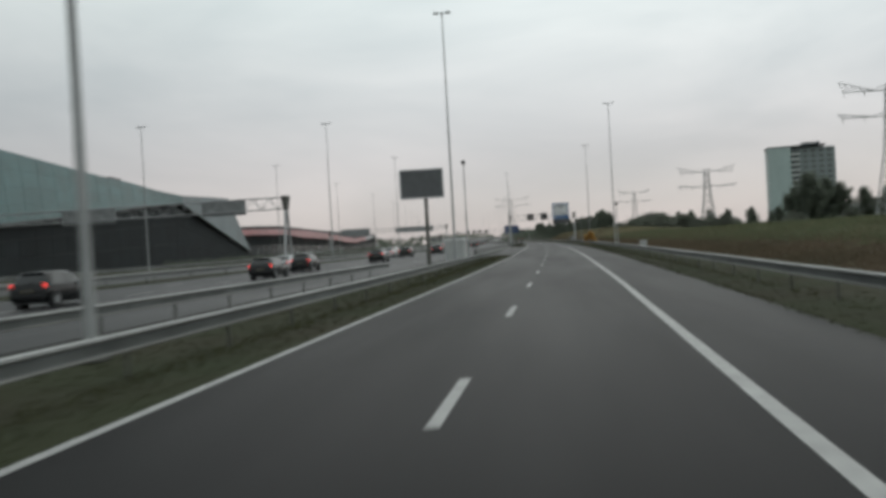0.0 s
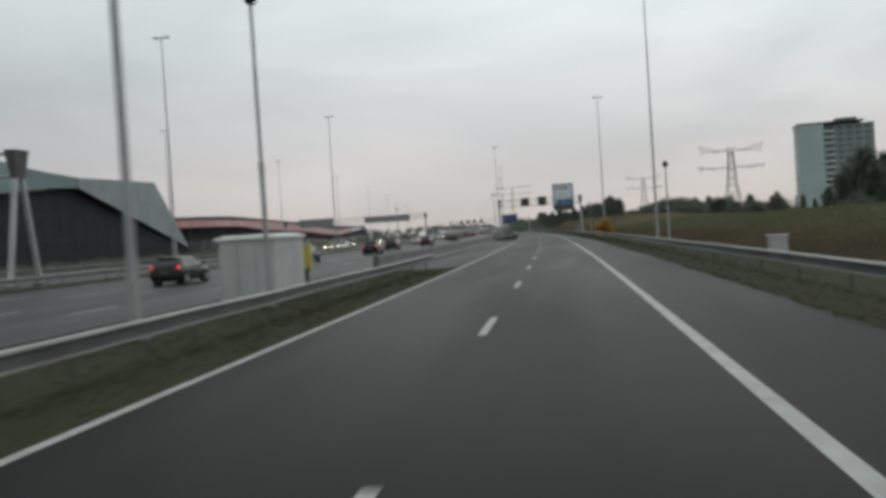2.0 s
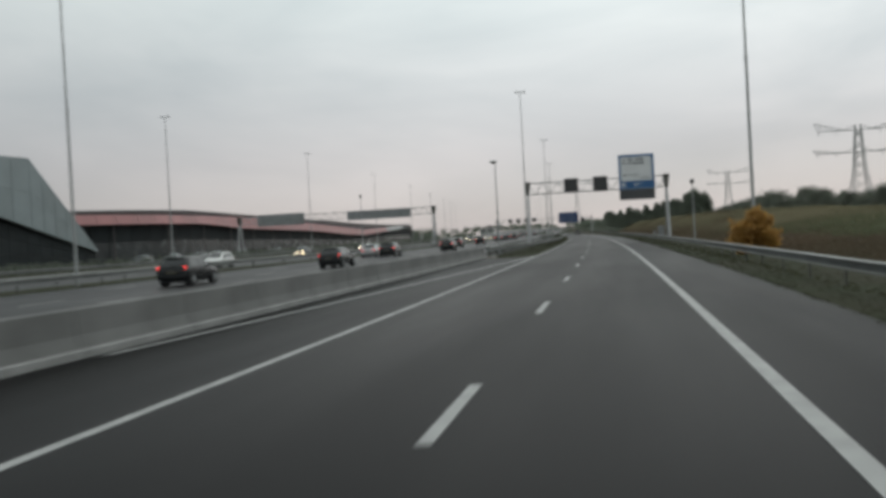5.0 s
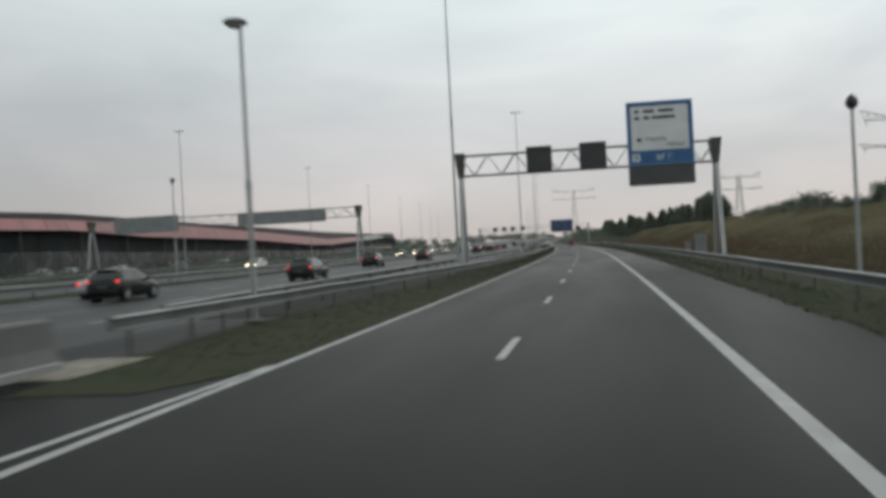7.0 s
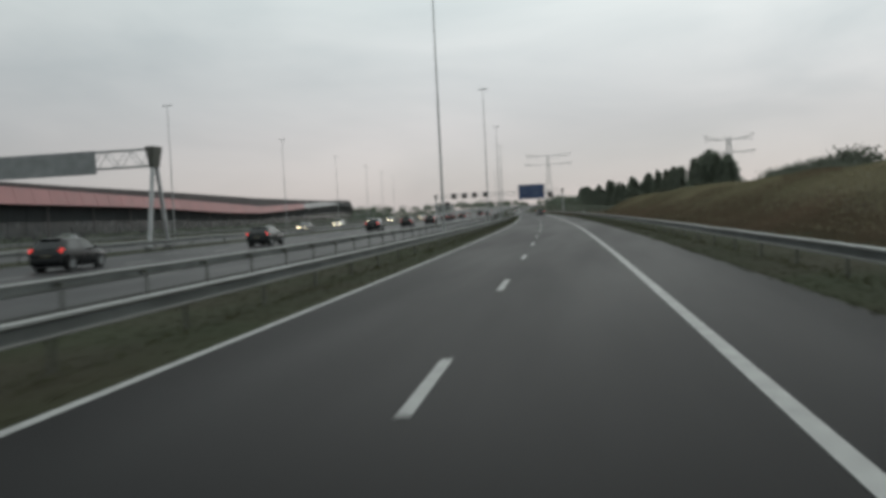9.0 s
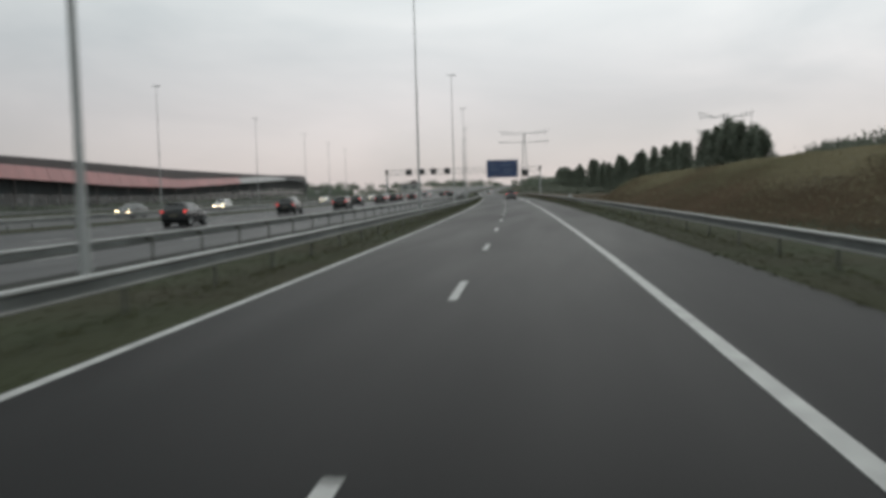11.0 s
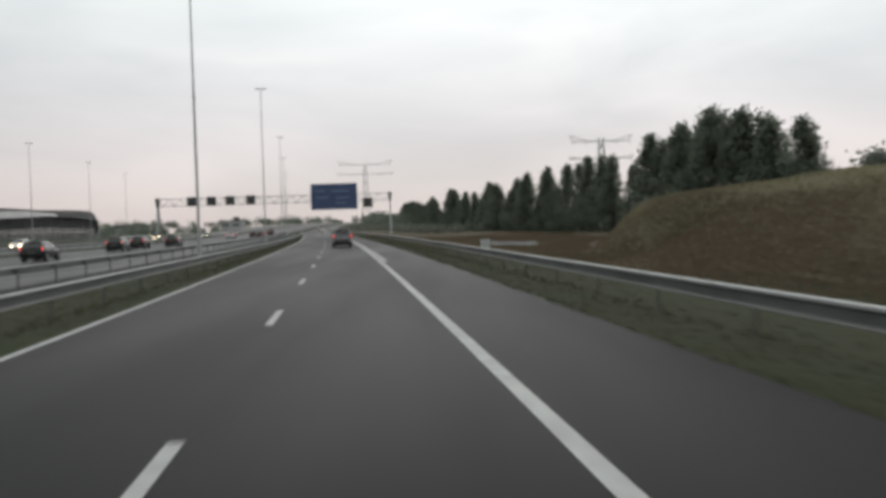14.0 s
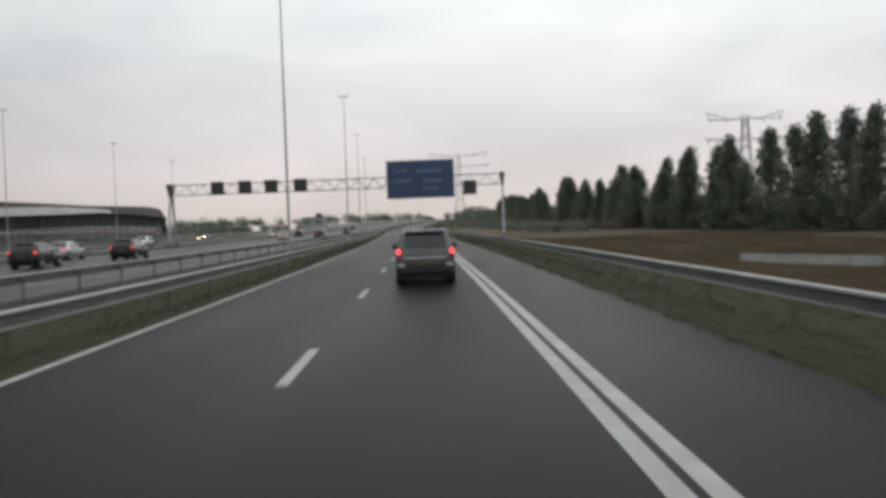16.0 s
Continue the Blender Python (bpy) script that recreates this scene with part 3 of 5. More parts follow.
def build_pole(m, h, kind, label):
    t = thing("camera_pole" if kind == "ball" else "short_lamp_post", m, label, "pole", "short roadside poles")
    bm = bmesh.new()
    rod(bm, (0, 0, 0), (0, 0, h * 0.45), 0.075, 0.07, 10)
    rod(bm, (0, 0, h * 0.45), (0, 0, h - 0.1), 0.055, 0.045, 10)
    rod(bm, (0, 0, h * 0.44), (0, 0, h * 0.47), 0.082, 0.082, 10)
    part("pole", bm, M_MAST, t)
    bm = bmesh.new()
    box(bm, 0, 0, 0.03, 0.4, 0.4, 0.06, 0.01)
    part("base_plate", bm, M_ZINC_D, t)
    bm = bmesh.new()
    if kind == "ball":
        r = bmesh.ops.create_uvsphere(bm, u_segments=14, v_segments=9, radius=0.19)
        bmesh.ops.scale(bm, vec=(1, 1, 1.15), verts=r["verts"])
        bmesh.ops.translate(bm, vec=(0, 0, h + 0.05), verts=r["verts"])
        rod(bm, (0, 0, h + 0.15), (0, 0, h + 0.3), 0.16, 0.05, 12)
        part("camera_dome", bm, M_PLASTIC, t, smooth=True)
    else:
        r = bmesh.ops.create_uvsphere(bm, u_segments=16, v_segments=8, radius=0.33)
        bmesh.ops.scale(bm, vec=(1, 1, 0.34), verts=r["verts"])
        bmesh.ops.translate(bm, vec=(-0.14, 0, h), verts=r["verts"])
        head = part("lamp_head", bm, M_MAST, t, smooth=True)
        bm = bmesh.new()
        rod(bm, (-0.14, 0, h - 0.13), (-0.14, 0, h - 0.09), 0.2, 0.22, 12)
        part("lens", bm, M_LAMPGLASS, head)
    return t


build_pole(Matrix.Translation(at(-6.7, 166, 0.03)), 8.6, "ball", "grey pole with a dark camera dome on the divider")
build_pole(Matrix.Translation(at(-7.5, 297.7, 0.03)), 8.0, "disc", "short grey lamp post with a flat round head")
build_pole(Matrix.Translation(at(9.1, 204.5, bank_height(9.1, 204.5) - 0.02)), 5.5, "ball", "short grey pole with a dark camera dome on the bank")
build_pole(Matrix.Translation(at(9.6, 305.3, bank_height(9.6, 305.3) - 0.02)), 5.5, "ball", "short grey pole with a dark camera dome on the bank")
build_pole(Matrix.Translation(at(-31, 340, 0.03)), 8.0, "ball", "grey pole with a dark camera dome between the carriageways")

# ---------------------------------------------------------------- roadside shed, cabinets, text board
def text_board():
    y = 144.1
    t = thing("roadside_display", Matrix.Translation(at(-7.0, y, 0.03)) @ pose(0, 0, 0, 0, 0, turn(y) + 3), "switched-off dark display board on one steel post", "display board")
    bm = bmesh.new()
    rod(bm, (0, 0, 0), (0, 0, 4.8), 0.125, 0.115, 14)
    part("post", bm, M_ZINC_D, t, smooth=False)
    bm = bmesh.new()
    box(bm, 0, 0, 0.02, 0.55, 0.55, 0.05, 0.01)
    part("base_plate", bm, M_ZINC_D, t)
    bm = bmesh.new()
    box(bm, -0.22, 0.10, 5.54, 2.72, 0.30, 1.84, 0.03)
    part("casing", bm, M_BOARD_B, t)
    for cx, cz, sx, sz in ((-0.22, 6.43, 2.78, 0.085), (-0.22, 4.65, 2.78, 0.085), (-1.57, 5.54, 0.085, 1.695), (1.13, 5.54, 0.085, 1.695)):
        bm = bmesh.new()
        box(bm, cx, -0.085, cz, sx, 0.09, sz, 0.012)
        part("frame_bar", bm, M_FRAME_L, t)
    bm = bmesh.new()
    box(bm, -0.22, -0.06, 5.54, 2.62, 0.03, 1.70, 0.004)
    part("display_face", bm, material("unlit_display_face", (0.095, 0.10, 0.105), 0.5, vary=0.2, scale=2.0, fine=45), t, "unlit dark grey display face")
    for i in (-1, 1):
        bm = bmesh.new()
        box(bm, i * 0.16, 0.2, 5.2, 0.07, 0.12, 1.0, 0.01)
        part("bracket", bm, M_ZINC_D, t)


text_board()


def shed():
    y = 169.9
    t = thing("equipment_shed", Matrix.Translation(at(-8.15, y, 0.03)) @ pose(0, 0, 0, 0, 0, turn(y)), "pale grey panelled equipment shed with a white roof edge", "shed")
    for i in range(5):
        for side in (-1, 1):
            bm = bmesh.new()
            box(bm, side * 0.86, -1.26 + 0.63 * i, 0.98, 0.05, 0.61, 1.86, 0.01)
            part("wall_panel", bm, M_SHED, t)
    for side in (-1, 1):
        for i in range(3):
            bm = bmesh.new()
            box(bm, -0.57 + 0.57 * i, side * 1.58, 0.98, 0.55, 0.05, 1.86, 0.01)
            part("wall_panel", bm, M_SHED, t)
    bm = bmesh.new()
    box(bm, 0, 0, 1.99, 1.92, 3.36, 0.13, 0.03)
    box(bm, 0, 0, 2.07, 1.60, 3.00, 0.06, 0.02)
    part("roof", bm, M_SHED_T, t, "white roof slab")
    bm = bmesh.new()
    box(bm, 0, 0, 0.03, 1.86, 3.30, 0.08, 0.01)
    part("plinth", bm, M_CONC, t)
    t = thing("yellow_cabinet", Matrix.Translation(at(-7.78, 173.4, 0.03)) @ pose(0, 0, 0, 0, 0, turn(180)), "small yellow cabinet on a dark steel foot", "cabinet")
    bm = bmesh.new()
    box(bm, 0, 0, 0.40, 0.20, 0.16, 0.82, 0.01)
    part("foot", bm, M_ZINC_D, t)
    bm = bmesh.new()
    box(bm, 0, 0, 1.20, 0.44, 0.30, 0.84, 0.03)
    part("body", bm, M_YELLOW, t)
    bm = bmesh.new()
    box(bm, 0, 0, 1.64, 0.50, 0.36, 0.06, 0.02)
    part("lid", bm, M_YELLOW, t)
    bm = bmesh.new()
    box(bm, 0, -0.16, 1.20, 0.37, 0.02, 0.74, 0.008)
    part("door", bm, M_YELLOW, t)


shed()


def cabinet(off, y, w, h, label, skin=M_SHED):
    z = bank_height(off, y) - 0.06
    t = thing("roadside_cabinet", Matrix.Translation(at(off, y, z)) @ pose(0, 0, 0, 0, 0, turn(y)), label, "cabinet", "cabinets on the bank")
    bm = bmesh.new()
    box(bm, 0, 0, 0.09, w + 0.08, 0.58, 0.18, 0.01)
    part("plinth", bm, M_CONC, t)
    bm = bmesh.new()
    box(bm, 0, 0, 0.18 + h / 2, w, 0.5, h, 0.02)
    part("body", bm, skin, t)
    for s in (-1, 1):
        bm = bmesh.new()
        box(bm, s * w / 4, -0.26, 0.18 + h / 2, w / 2 - 0.04, 0.02, h - 0.08, 0.006)
        part("door", bm, skin, t)
    bm = bmesh.new()
    box(bm, 0, 0, 0.2 + h, w + 0.1, 0.6, 0.06, 0.02)
    part("roof", bm, skin, t)


cabinet(9.78, 347.5, 0.85, 1.42, "grey roadside cabinet on the grass bank", M_BOARD_B)
cabinet(9.15, 350.5, 0.36, 0.90, "small grey roadside cabinet on the bank", M_BOARD_B)
cabinet(9.3, 175.6, 0.6, 0.75, "small low pale grey roadside cabinet behind the rail")
cabinet(10.0, 517.8, 0.46, 0.62, "small low pale grey roadside cabinet behind the rail")


def low_wall():
    a, b = at(19.5, 570.0, -1.15), at(23.2, 562.0, -1.15)
    t = thing("low_wall", Matrix.Translation(a), "low pale concrete wall in the rough grass", "wall")
    turn_z = math.atan2(b.y - a.y, b.x - a.x)
    n = (b - a).length / 5
    for k in range(5):
        bm = bmesh.new()
        box(bm, n * (k + 0.5), 0, 0.3, n - 0.03, 0.26, 0.85 - 0.05 * (k % 2), 0.02, Matrix.Rotation(turn_z, 4, "Z") @ Matrix.Rotation(-0.3, 4, "X"))
        part("panel", bm, M_CONC_L, t)


low_wall()

# ---------------------------------------------------------------- gantries
def gantry(y, xl, xr, top, deep, label, legs=("l", "r"), rot=0.0, spread=1.6):
    """A portal over the road, built along x from xl to xr at y."""
    t = thing("sign_gantry", pose((xl + xr) / 2, y, 0, 0, 0, rot), label, "sign gantry", "sign gantries")
    half = (xr - xl) / 2
    low = top - deep
    for z in (top, low):
        for yy in (-0.45, 0.45):
            bm = bmesh.new()
            rod(bm, (-half, yy, z), (half, yy, z), 0.055, seg=8)
            part("chord", bm, M_GANTRY, t)
    n = max(4, int(round(2 * half / 1.05)))
    n += n % 2
    for yy in (-0.45, 0.45):
        for i in range(n):
            a, b = -half + 2 * half * i / n, -half + 2 * half * (i + 1) / n
            za, zb = (top, low) if i % 2 == 0 else (low, top)
            bm = bmesh.new()
            rod(bm, (a, yy, za), (b, yy, zb), 0.032, seg=6)
            part("brace", bm, M_GANTRY, t)
    for i in range(0, n + 1, 2):
        a = -half + 2 * half * i / n
        bm = bmesh.new()
        rod(bm, (a, -0.45, low), (a, 0.45, low), 0.035, seg=6)
        part("tie", bm, M_GANTRY, t)
    for s, key in ((-1, "l"), (1, "r")):
        if key not in legs:
            continue
        for yy in (-1, 1):
            bm = bmesh.new()
            loft(bm, [[(s * half + dx, yy * (spread if z < 1 else 0.32) + dy, z) for dx, dy in ((-0.13, -0.13), (0.13, -0.13), (0.13, 0.13), (-0.13, 0.13))] for z in (0.0, low - 0.05)])
            bmesh.ops.recalc_face_normals(bm, faces=bm.faces)
            part("leg", bm, M_GANTRY, t)
            bm = bmesh.new()
            box(bm, s * half, yy * spread, 0.15, 0.7, 0.7, 0.30, 0.03)
            part("footing", bm, M_CONC, t)
        bm = bmesh.new()
        loft(bm, [[(s * half + dx * wx, dy * wy, z) for dx, dy in ((-1, -1), (1, -1), (1, 1), (-1, 1))] for z, wx, wy in ((low - 0.15, 0.16, 0.50), (top - 0.40, 0.30, 0.66), (top + 0.10, 0.37, 0.72), (top + 0.16, 0.35, 0.70))])
        bmesh.ops.recalc_face_normals(bm, faces=bm.faces)
        part("end_frame", bm, M_ZINC_D, t, "dark steel end frame")
    return t


def matrix_board(x, y, z, w, h, rot=0.0, label="dark switched-off lane signal box on a gantry"):
    t = thing("lane_signal", pose(x, y, z, 0, 0, rot), label, "lane signal", "lane signals")
    bm = bmesh.new()
    box(bm, 0, 0.12, 0, w, 0.34, h, 0.06)
    part("housing", bm, M_BOARD, t)
    bm = bmesh.new()
    box(bm, 0, -0.062, 0, w - 0.22, 0.02, h - 0.22, 0.008)
    part("display", bm, M_BOARD, t)
    bm = bmesh.new()
    box(bm, 0, -0.12, h / 2 - 0.1, w - 0.16, 0.16, 0.02)
    part("hood", bm, M_PLASTIC, t)
    bm = bmesh.new()
    for s in (-1, 1):
        box(bm, s * w * 0.3, 0.32, 0, 0.07, 0.1, h * 0.9)
    part("bracket", bm, M_ZINC_D, t)


def board(name, x, y, z0, z1, w, mat, label, rot=0.0, back=False):
    t = thing(name, pose(x, y, z0, 0, 0, rot), label, "sign board")
    h = z1 - z0
    bm = bmesh.new()
    box(bm, 0, 0, h / 2, w, 0.10, h, 0.02)
    part("panel", bm, mat, t)
    for k in range(3):
        bm = bmesh.new()
        box(bm, 0, 0.09, h * (k + 0.5) / 3, w * 0.96, 0.07, 0.09)
        part("stiffener", bm, M_ZINC_D, t)
    return t


gantry(339.3, -8.15, 9.7, 8.2, 1.45, "galvanised lattice gantry spanning the carriageway", rot=4.0)
matrix_board(-2.42, 338.35, 7.6, 1.80, 1.84, 4.0)
matrix_board(1.33, 338.6, 7.6, 1.86, 1.94, 4.0)
big = board("direction_sign", 5.97, 338.85, 6.66, 11.1, 4.5, M_BLUE, "blue and white exit information sign on a gantry", 4.0)


def sign_piece(name, x, z, w, h, mat, label="", lift=0.055, depth=0.012):
    bm = bmesh.new()
    box(bm, x, -lift - depth / 2, z, w, depth, h)
    return part(name, bm, mat, big, label)


for x, z, w, h in ((0, 0.05, 4.40, 0.05), (0, 4.39, 4.40, 0.05), (-2.2, 2.22, 0.05, 4.3), (2.2, 2.22, 0.05, 4.3)):
    sign_piece("sign_edge", x, z, w, h, M_BLUE_L, "pale blue edge strip")
sign_piece("white_panel", -0.02, 2.58, 3.90, 3.06, M_WHITE, "white inset panel")
for z, runs in ((3.75, ((-1.55, 0.30), (-0.72, 0.75), (0.45, 1.05))), (3.30, ((-1.55, 0.34), (-0.88, 0.42), (0.28, 1.55)))):
    for x, w in runs:
        sign_piece("text_bar", x, z, w, 0.20, M_INK, lift=0.07)
sign_piece("icon", -1.45, 1.78, 0.30, 0.24, M_INK, lift=0.07)
sign_piece("icon", -1.70, 0.55, 0.52, 0.52, M_WHITE, "white square symbol on blue", lift=0.055)
for a in (45, -45):
    bm = bmesh.new()
    box(bm, 0, 0, 0, 0.46, 0.012, 0.07, m=Matrix.Translation((-1.70, -0.08, 0.55)) @ pose(0, 0, 0, 0, a, 0))
    part("icon_stroke", bm, M_BLUE, big)
for dx, dz, w, h in ((-0.62, 0.55, 0.03, 0.52), (0.62, 0.55, 0.03, 0.52), (0, 0.80, 1.24, 0.03), (0, 0.30, 1.24, 0.03)):
    sign_piece("icon_frame", dx + 0.2, dz, w, h, M_BLUE_L, "pale blue outline")
sign_piece("icon_stroke", -0.20, 0.55, 0.09, 0.34, M_WHITE)
for a, x, z in ((35, 0.02, 0.52), (35, 0.12, 0.62)):
    bm = bmesh.new()
    box(bm, 0, 0, 0, 0.09, 0.012, 0.34, m=Matrix.Translation((x, -0.062, z)) @ pose(0, 0, 0, 0, a, 0))
    part("icon_stroke", bm, M_WHITE, big)
for body, x, z, ink in (("Muziek-", -0.98, 1.68, M_INK), ("theater", 0.38, 1.27, M_INK), ("7", 0.42, 0.40, M_WHITE)):
    cu = bpy.data.curves.new("lettering", "FONT")
    cu.body, cu.size, cu.extrude = body, 0.44, 0.006
    cu.materials.append(ink)
    ob = new("lettering", cu)
    ob.parent = big
    ob.matrix_basis = pose(x, -0.078, z, 90, 0, 0)
board("lower_display", 5.97, 338.92, 5.28, 6.64, 4.5, M_DISPLAY, "dark unlit display panel under a direction sign", 4.0)

gantry(192.6, -72.0, -28.95, 8.35, 1.40, "galvanised lattice gantry over the oncoming carriageway", legs=("r",))
board("road_sign", -37.0, 193.3, 6.55, 8.4, 5.6, M_BOARD_B, "grey back of a wide road sign on a gantry")
board("road_sign", -54.5, 193.3, 6.55, 8.4, 7.0, M_BOARD_B, "grey back of a wide road sign on a gantry")
gantry(395.0, -74.2, -32.75, 8.0, 1.35, "galvanised lattice gantry over the oncoming carriageway")
board("road_sign", -43.9, 394.2, 6.2, 8.05, 13.2, M_BOARD_B, "grey back of a wide road sign on a gantry")
board("road_sign", -64.8, 394.2, 6.0, 8.4, 10.2, M_BOARD_B, "grey back of a wide road sign on a gantry")
gantry(634.4, -53.1, -9.2, 8.1, 1.35, "galvanised lattice gantry spanning both carriageways")
for x in (-46.6, -42.9, -39.4, -35.5):
    matrix_board(x, 633.7, 7.5, 1.72, 1.72)
matrix_board(-13.4, 633.7, 6.4, 1.75, 1.80)
far_sign = board("direction_sign", -19.75, 633.6, 5.24, 10.15, 8.75, M_BLUE_D, "wide dusky blue direction sign on a gantry")
for x, z, w in ((-2.6, 3.6, 1.9), (1.2, 3.5, 3.4), (-2.3, 2.3, 2.4), (1.6, 2.2, 2.6), (1.3, 1.2, 2.0)):
    bm = bmesh.new()
    box(bm, x, -0.062, z, w, 0.012, 0.36)
    part("text_bar", bm, material("dim_sign_print", (0.10, 0.14, 0.22), 0.5), far_sign)

# ---------------------------------------------------------------- pylons
def pylon(x, y, arm, label, reach=13.0, rot=0.0):
    """Lattice pylon; arm: height of the top cross-arm."""
    t = thing("power_pylon", pose(x, y, 0, 0, 0, rot), label, "power pylon", "power pylons")

    def width(z):
        return float(np.interp(z, [0, arm * 0.55, arm * 0.8, arm + 1.5], [4.2, 1.7, 1.15, 0.8]))
    for sx in (-1, 1):
        for sy in (-1, 1):
            bm = bmesh.new()
            for z0, z1 in ((0, arm * 0.55), (arm * 0.55, arm + 1.5)):
                rod(bm, (sx * width(z0), sy * width(z0), z0), (sx * width(z1), sy * width(z1), z1), 0.16, seg=5)
            part("leg", bm, M_PYLON, t)
    bm = bmesh.new()
    zs = [arm * k / 9 for k in range(10)]
    for z0, z1 in zip(zs, zs[1:]):
        a, b = width(z0), width(z1)
        for p, q in (((-a, -a), (b, -b)), ((a, -a), (-b, -b)), ((-a, a), (b, b)), ((a, a), (-b, b)), ((-a, -a), (-b, b)), ((-a, a), (-b, -b)), ((a, -a), (b, b)), ((a, a), (b, -b))):
            rod(bm, (*p, z0), (*q, z1), 0.08, seg=4)
    part("bracing", bm, M_PYLON, t)
    for z, r, up in ((arm, reach, 2.8), (arm - 7.0, reach * 1.05, 1.2)):
        bm = bmesh.new()
        for s in (-1, 1):
            for sy in (-0.5, 0.5):
                rod(bm, (0, sy, z), (s * r * 0.94, 0, z + 0.1), 0.12, seg=5)
            rod(bm, (s * 0.5, 0, z + 1.6), (s * r * 0.34, 0, z + 0.2), 0.10, seg=5)
            rod(bm, (s * r * 0.30, 0, z + 0.1), (s * r, 0, z + up), 0.12, seg=5)
            rod(bm, (s * r, 0, z + up), (s * r * 0.9, 0, z + 0.1), 0.10, seg=5)
            for k in range(4):
                a, b = 0.36 + 0.14 * k, 0.46 + 0.14 * k
                rod(bm, (s * r * a, 0, z + 0.1), (s * r * b, 0, z + up * (b - 0.30) / 0.7), 0.08, seg=4)
                rod(bm, (s * r * b, 0, z + 0.1), (s * r * b, 0, z + up * (b - 0.30) / 0.7), 0.07, seg=4)
        part("cross_arm", bm, M_PYLON, t)
        for k in (-1, -0.55, 0.55, 1):
            bm = bmesh.new()
            rod(bm, (k * r * 0.9, 0, z - 1.2), (k * r * 0.9, 0, z + 0.2), 0.10, seg=6)
            part("insulator", bm, M_PYLON, t)
    return t


pylon(78.1, 520.9, 28.3, "steel lattice power pylon beyond the bank")
pylon(95.0, 339.0, 36.0, "tall steel lattice power pylon near the flats")
pylon(73.6, 826.7, 33.6, "steel lattice power pylon behind the poplars")
pylon(-37.6, 1116.0, 47.0, "far steel lattice power pylon beside the motorway", 20.0)

# ---------------------------------------------------------------- long shopping hall
def lerp(y, ys, zs):
    return float(np.interp(y, ys, zs))


def slab(name, pts, push, mat, parent):
    """A panel: four points of its outer face, thickened by the vector push."""
    bm = bmesh.new()
    loft(bm, [[Vector(p) for p in pts], [Vector(p) + Vector(push) for p in pts]])
    bmesh.ops.recalc_face_normals(bm, faces=bm.faces)
    return part(name, bm, mat, parent)


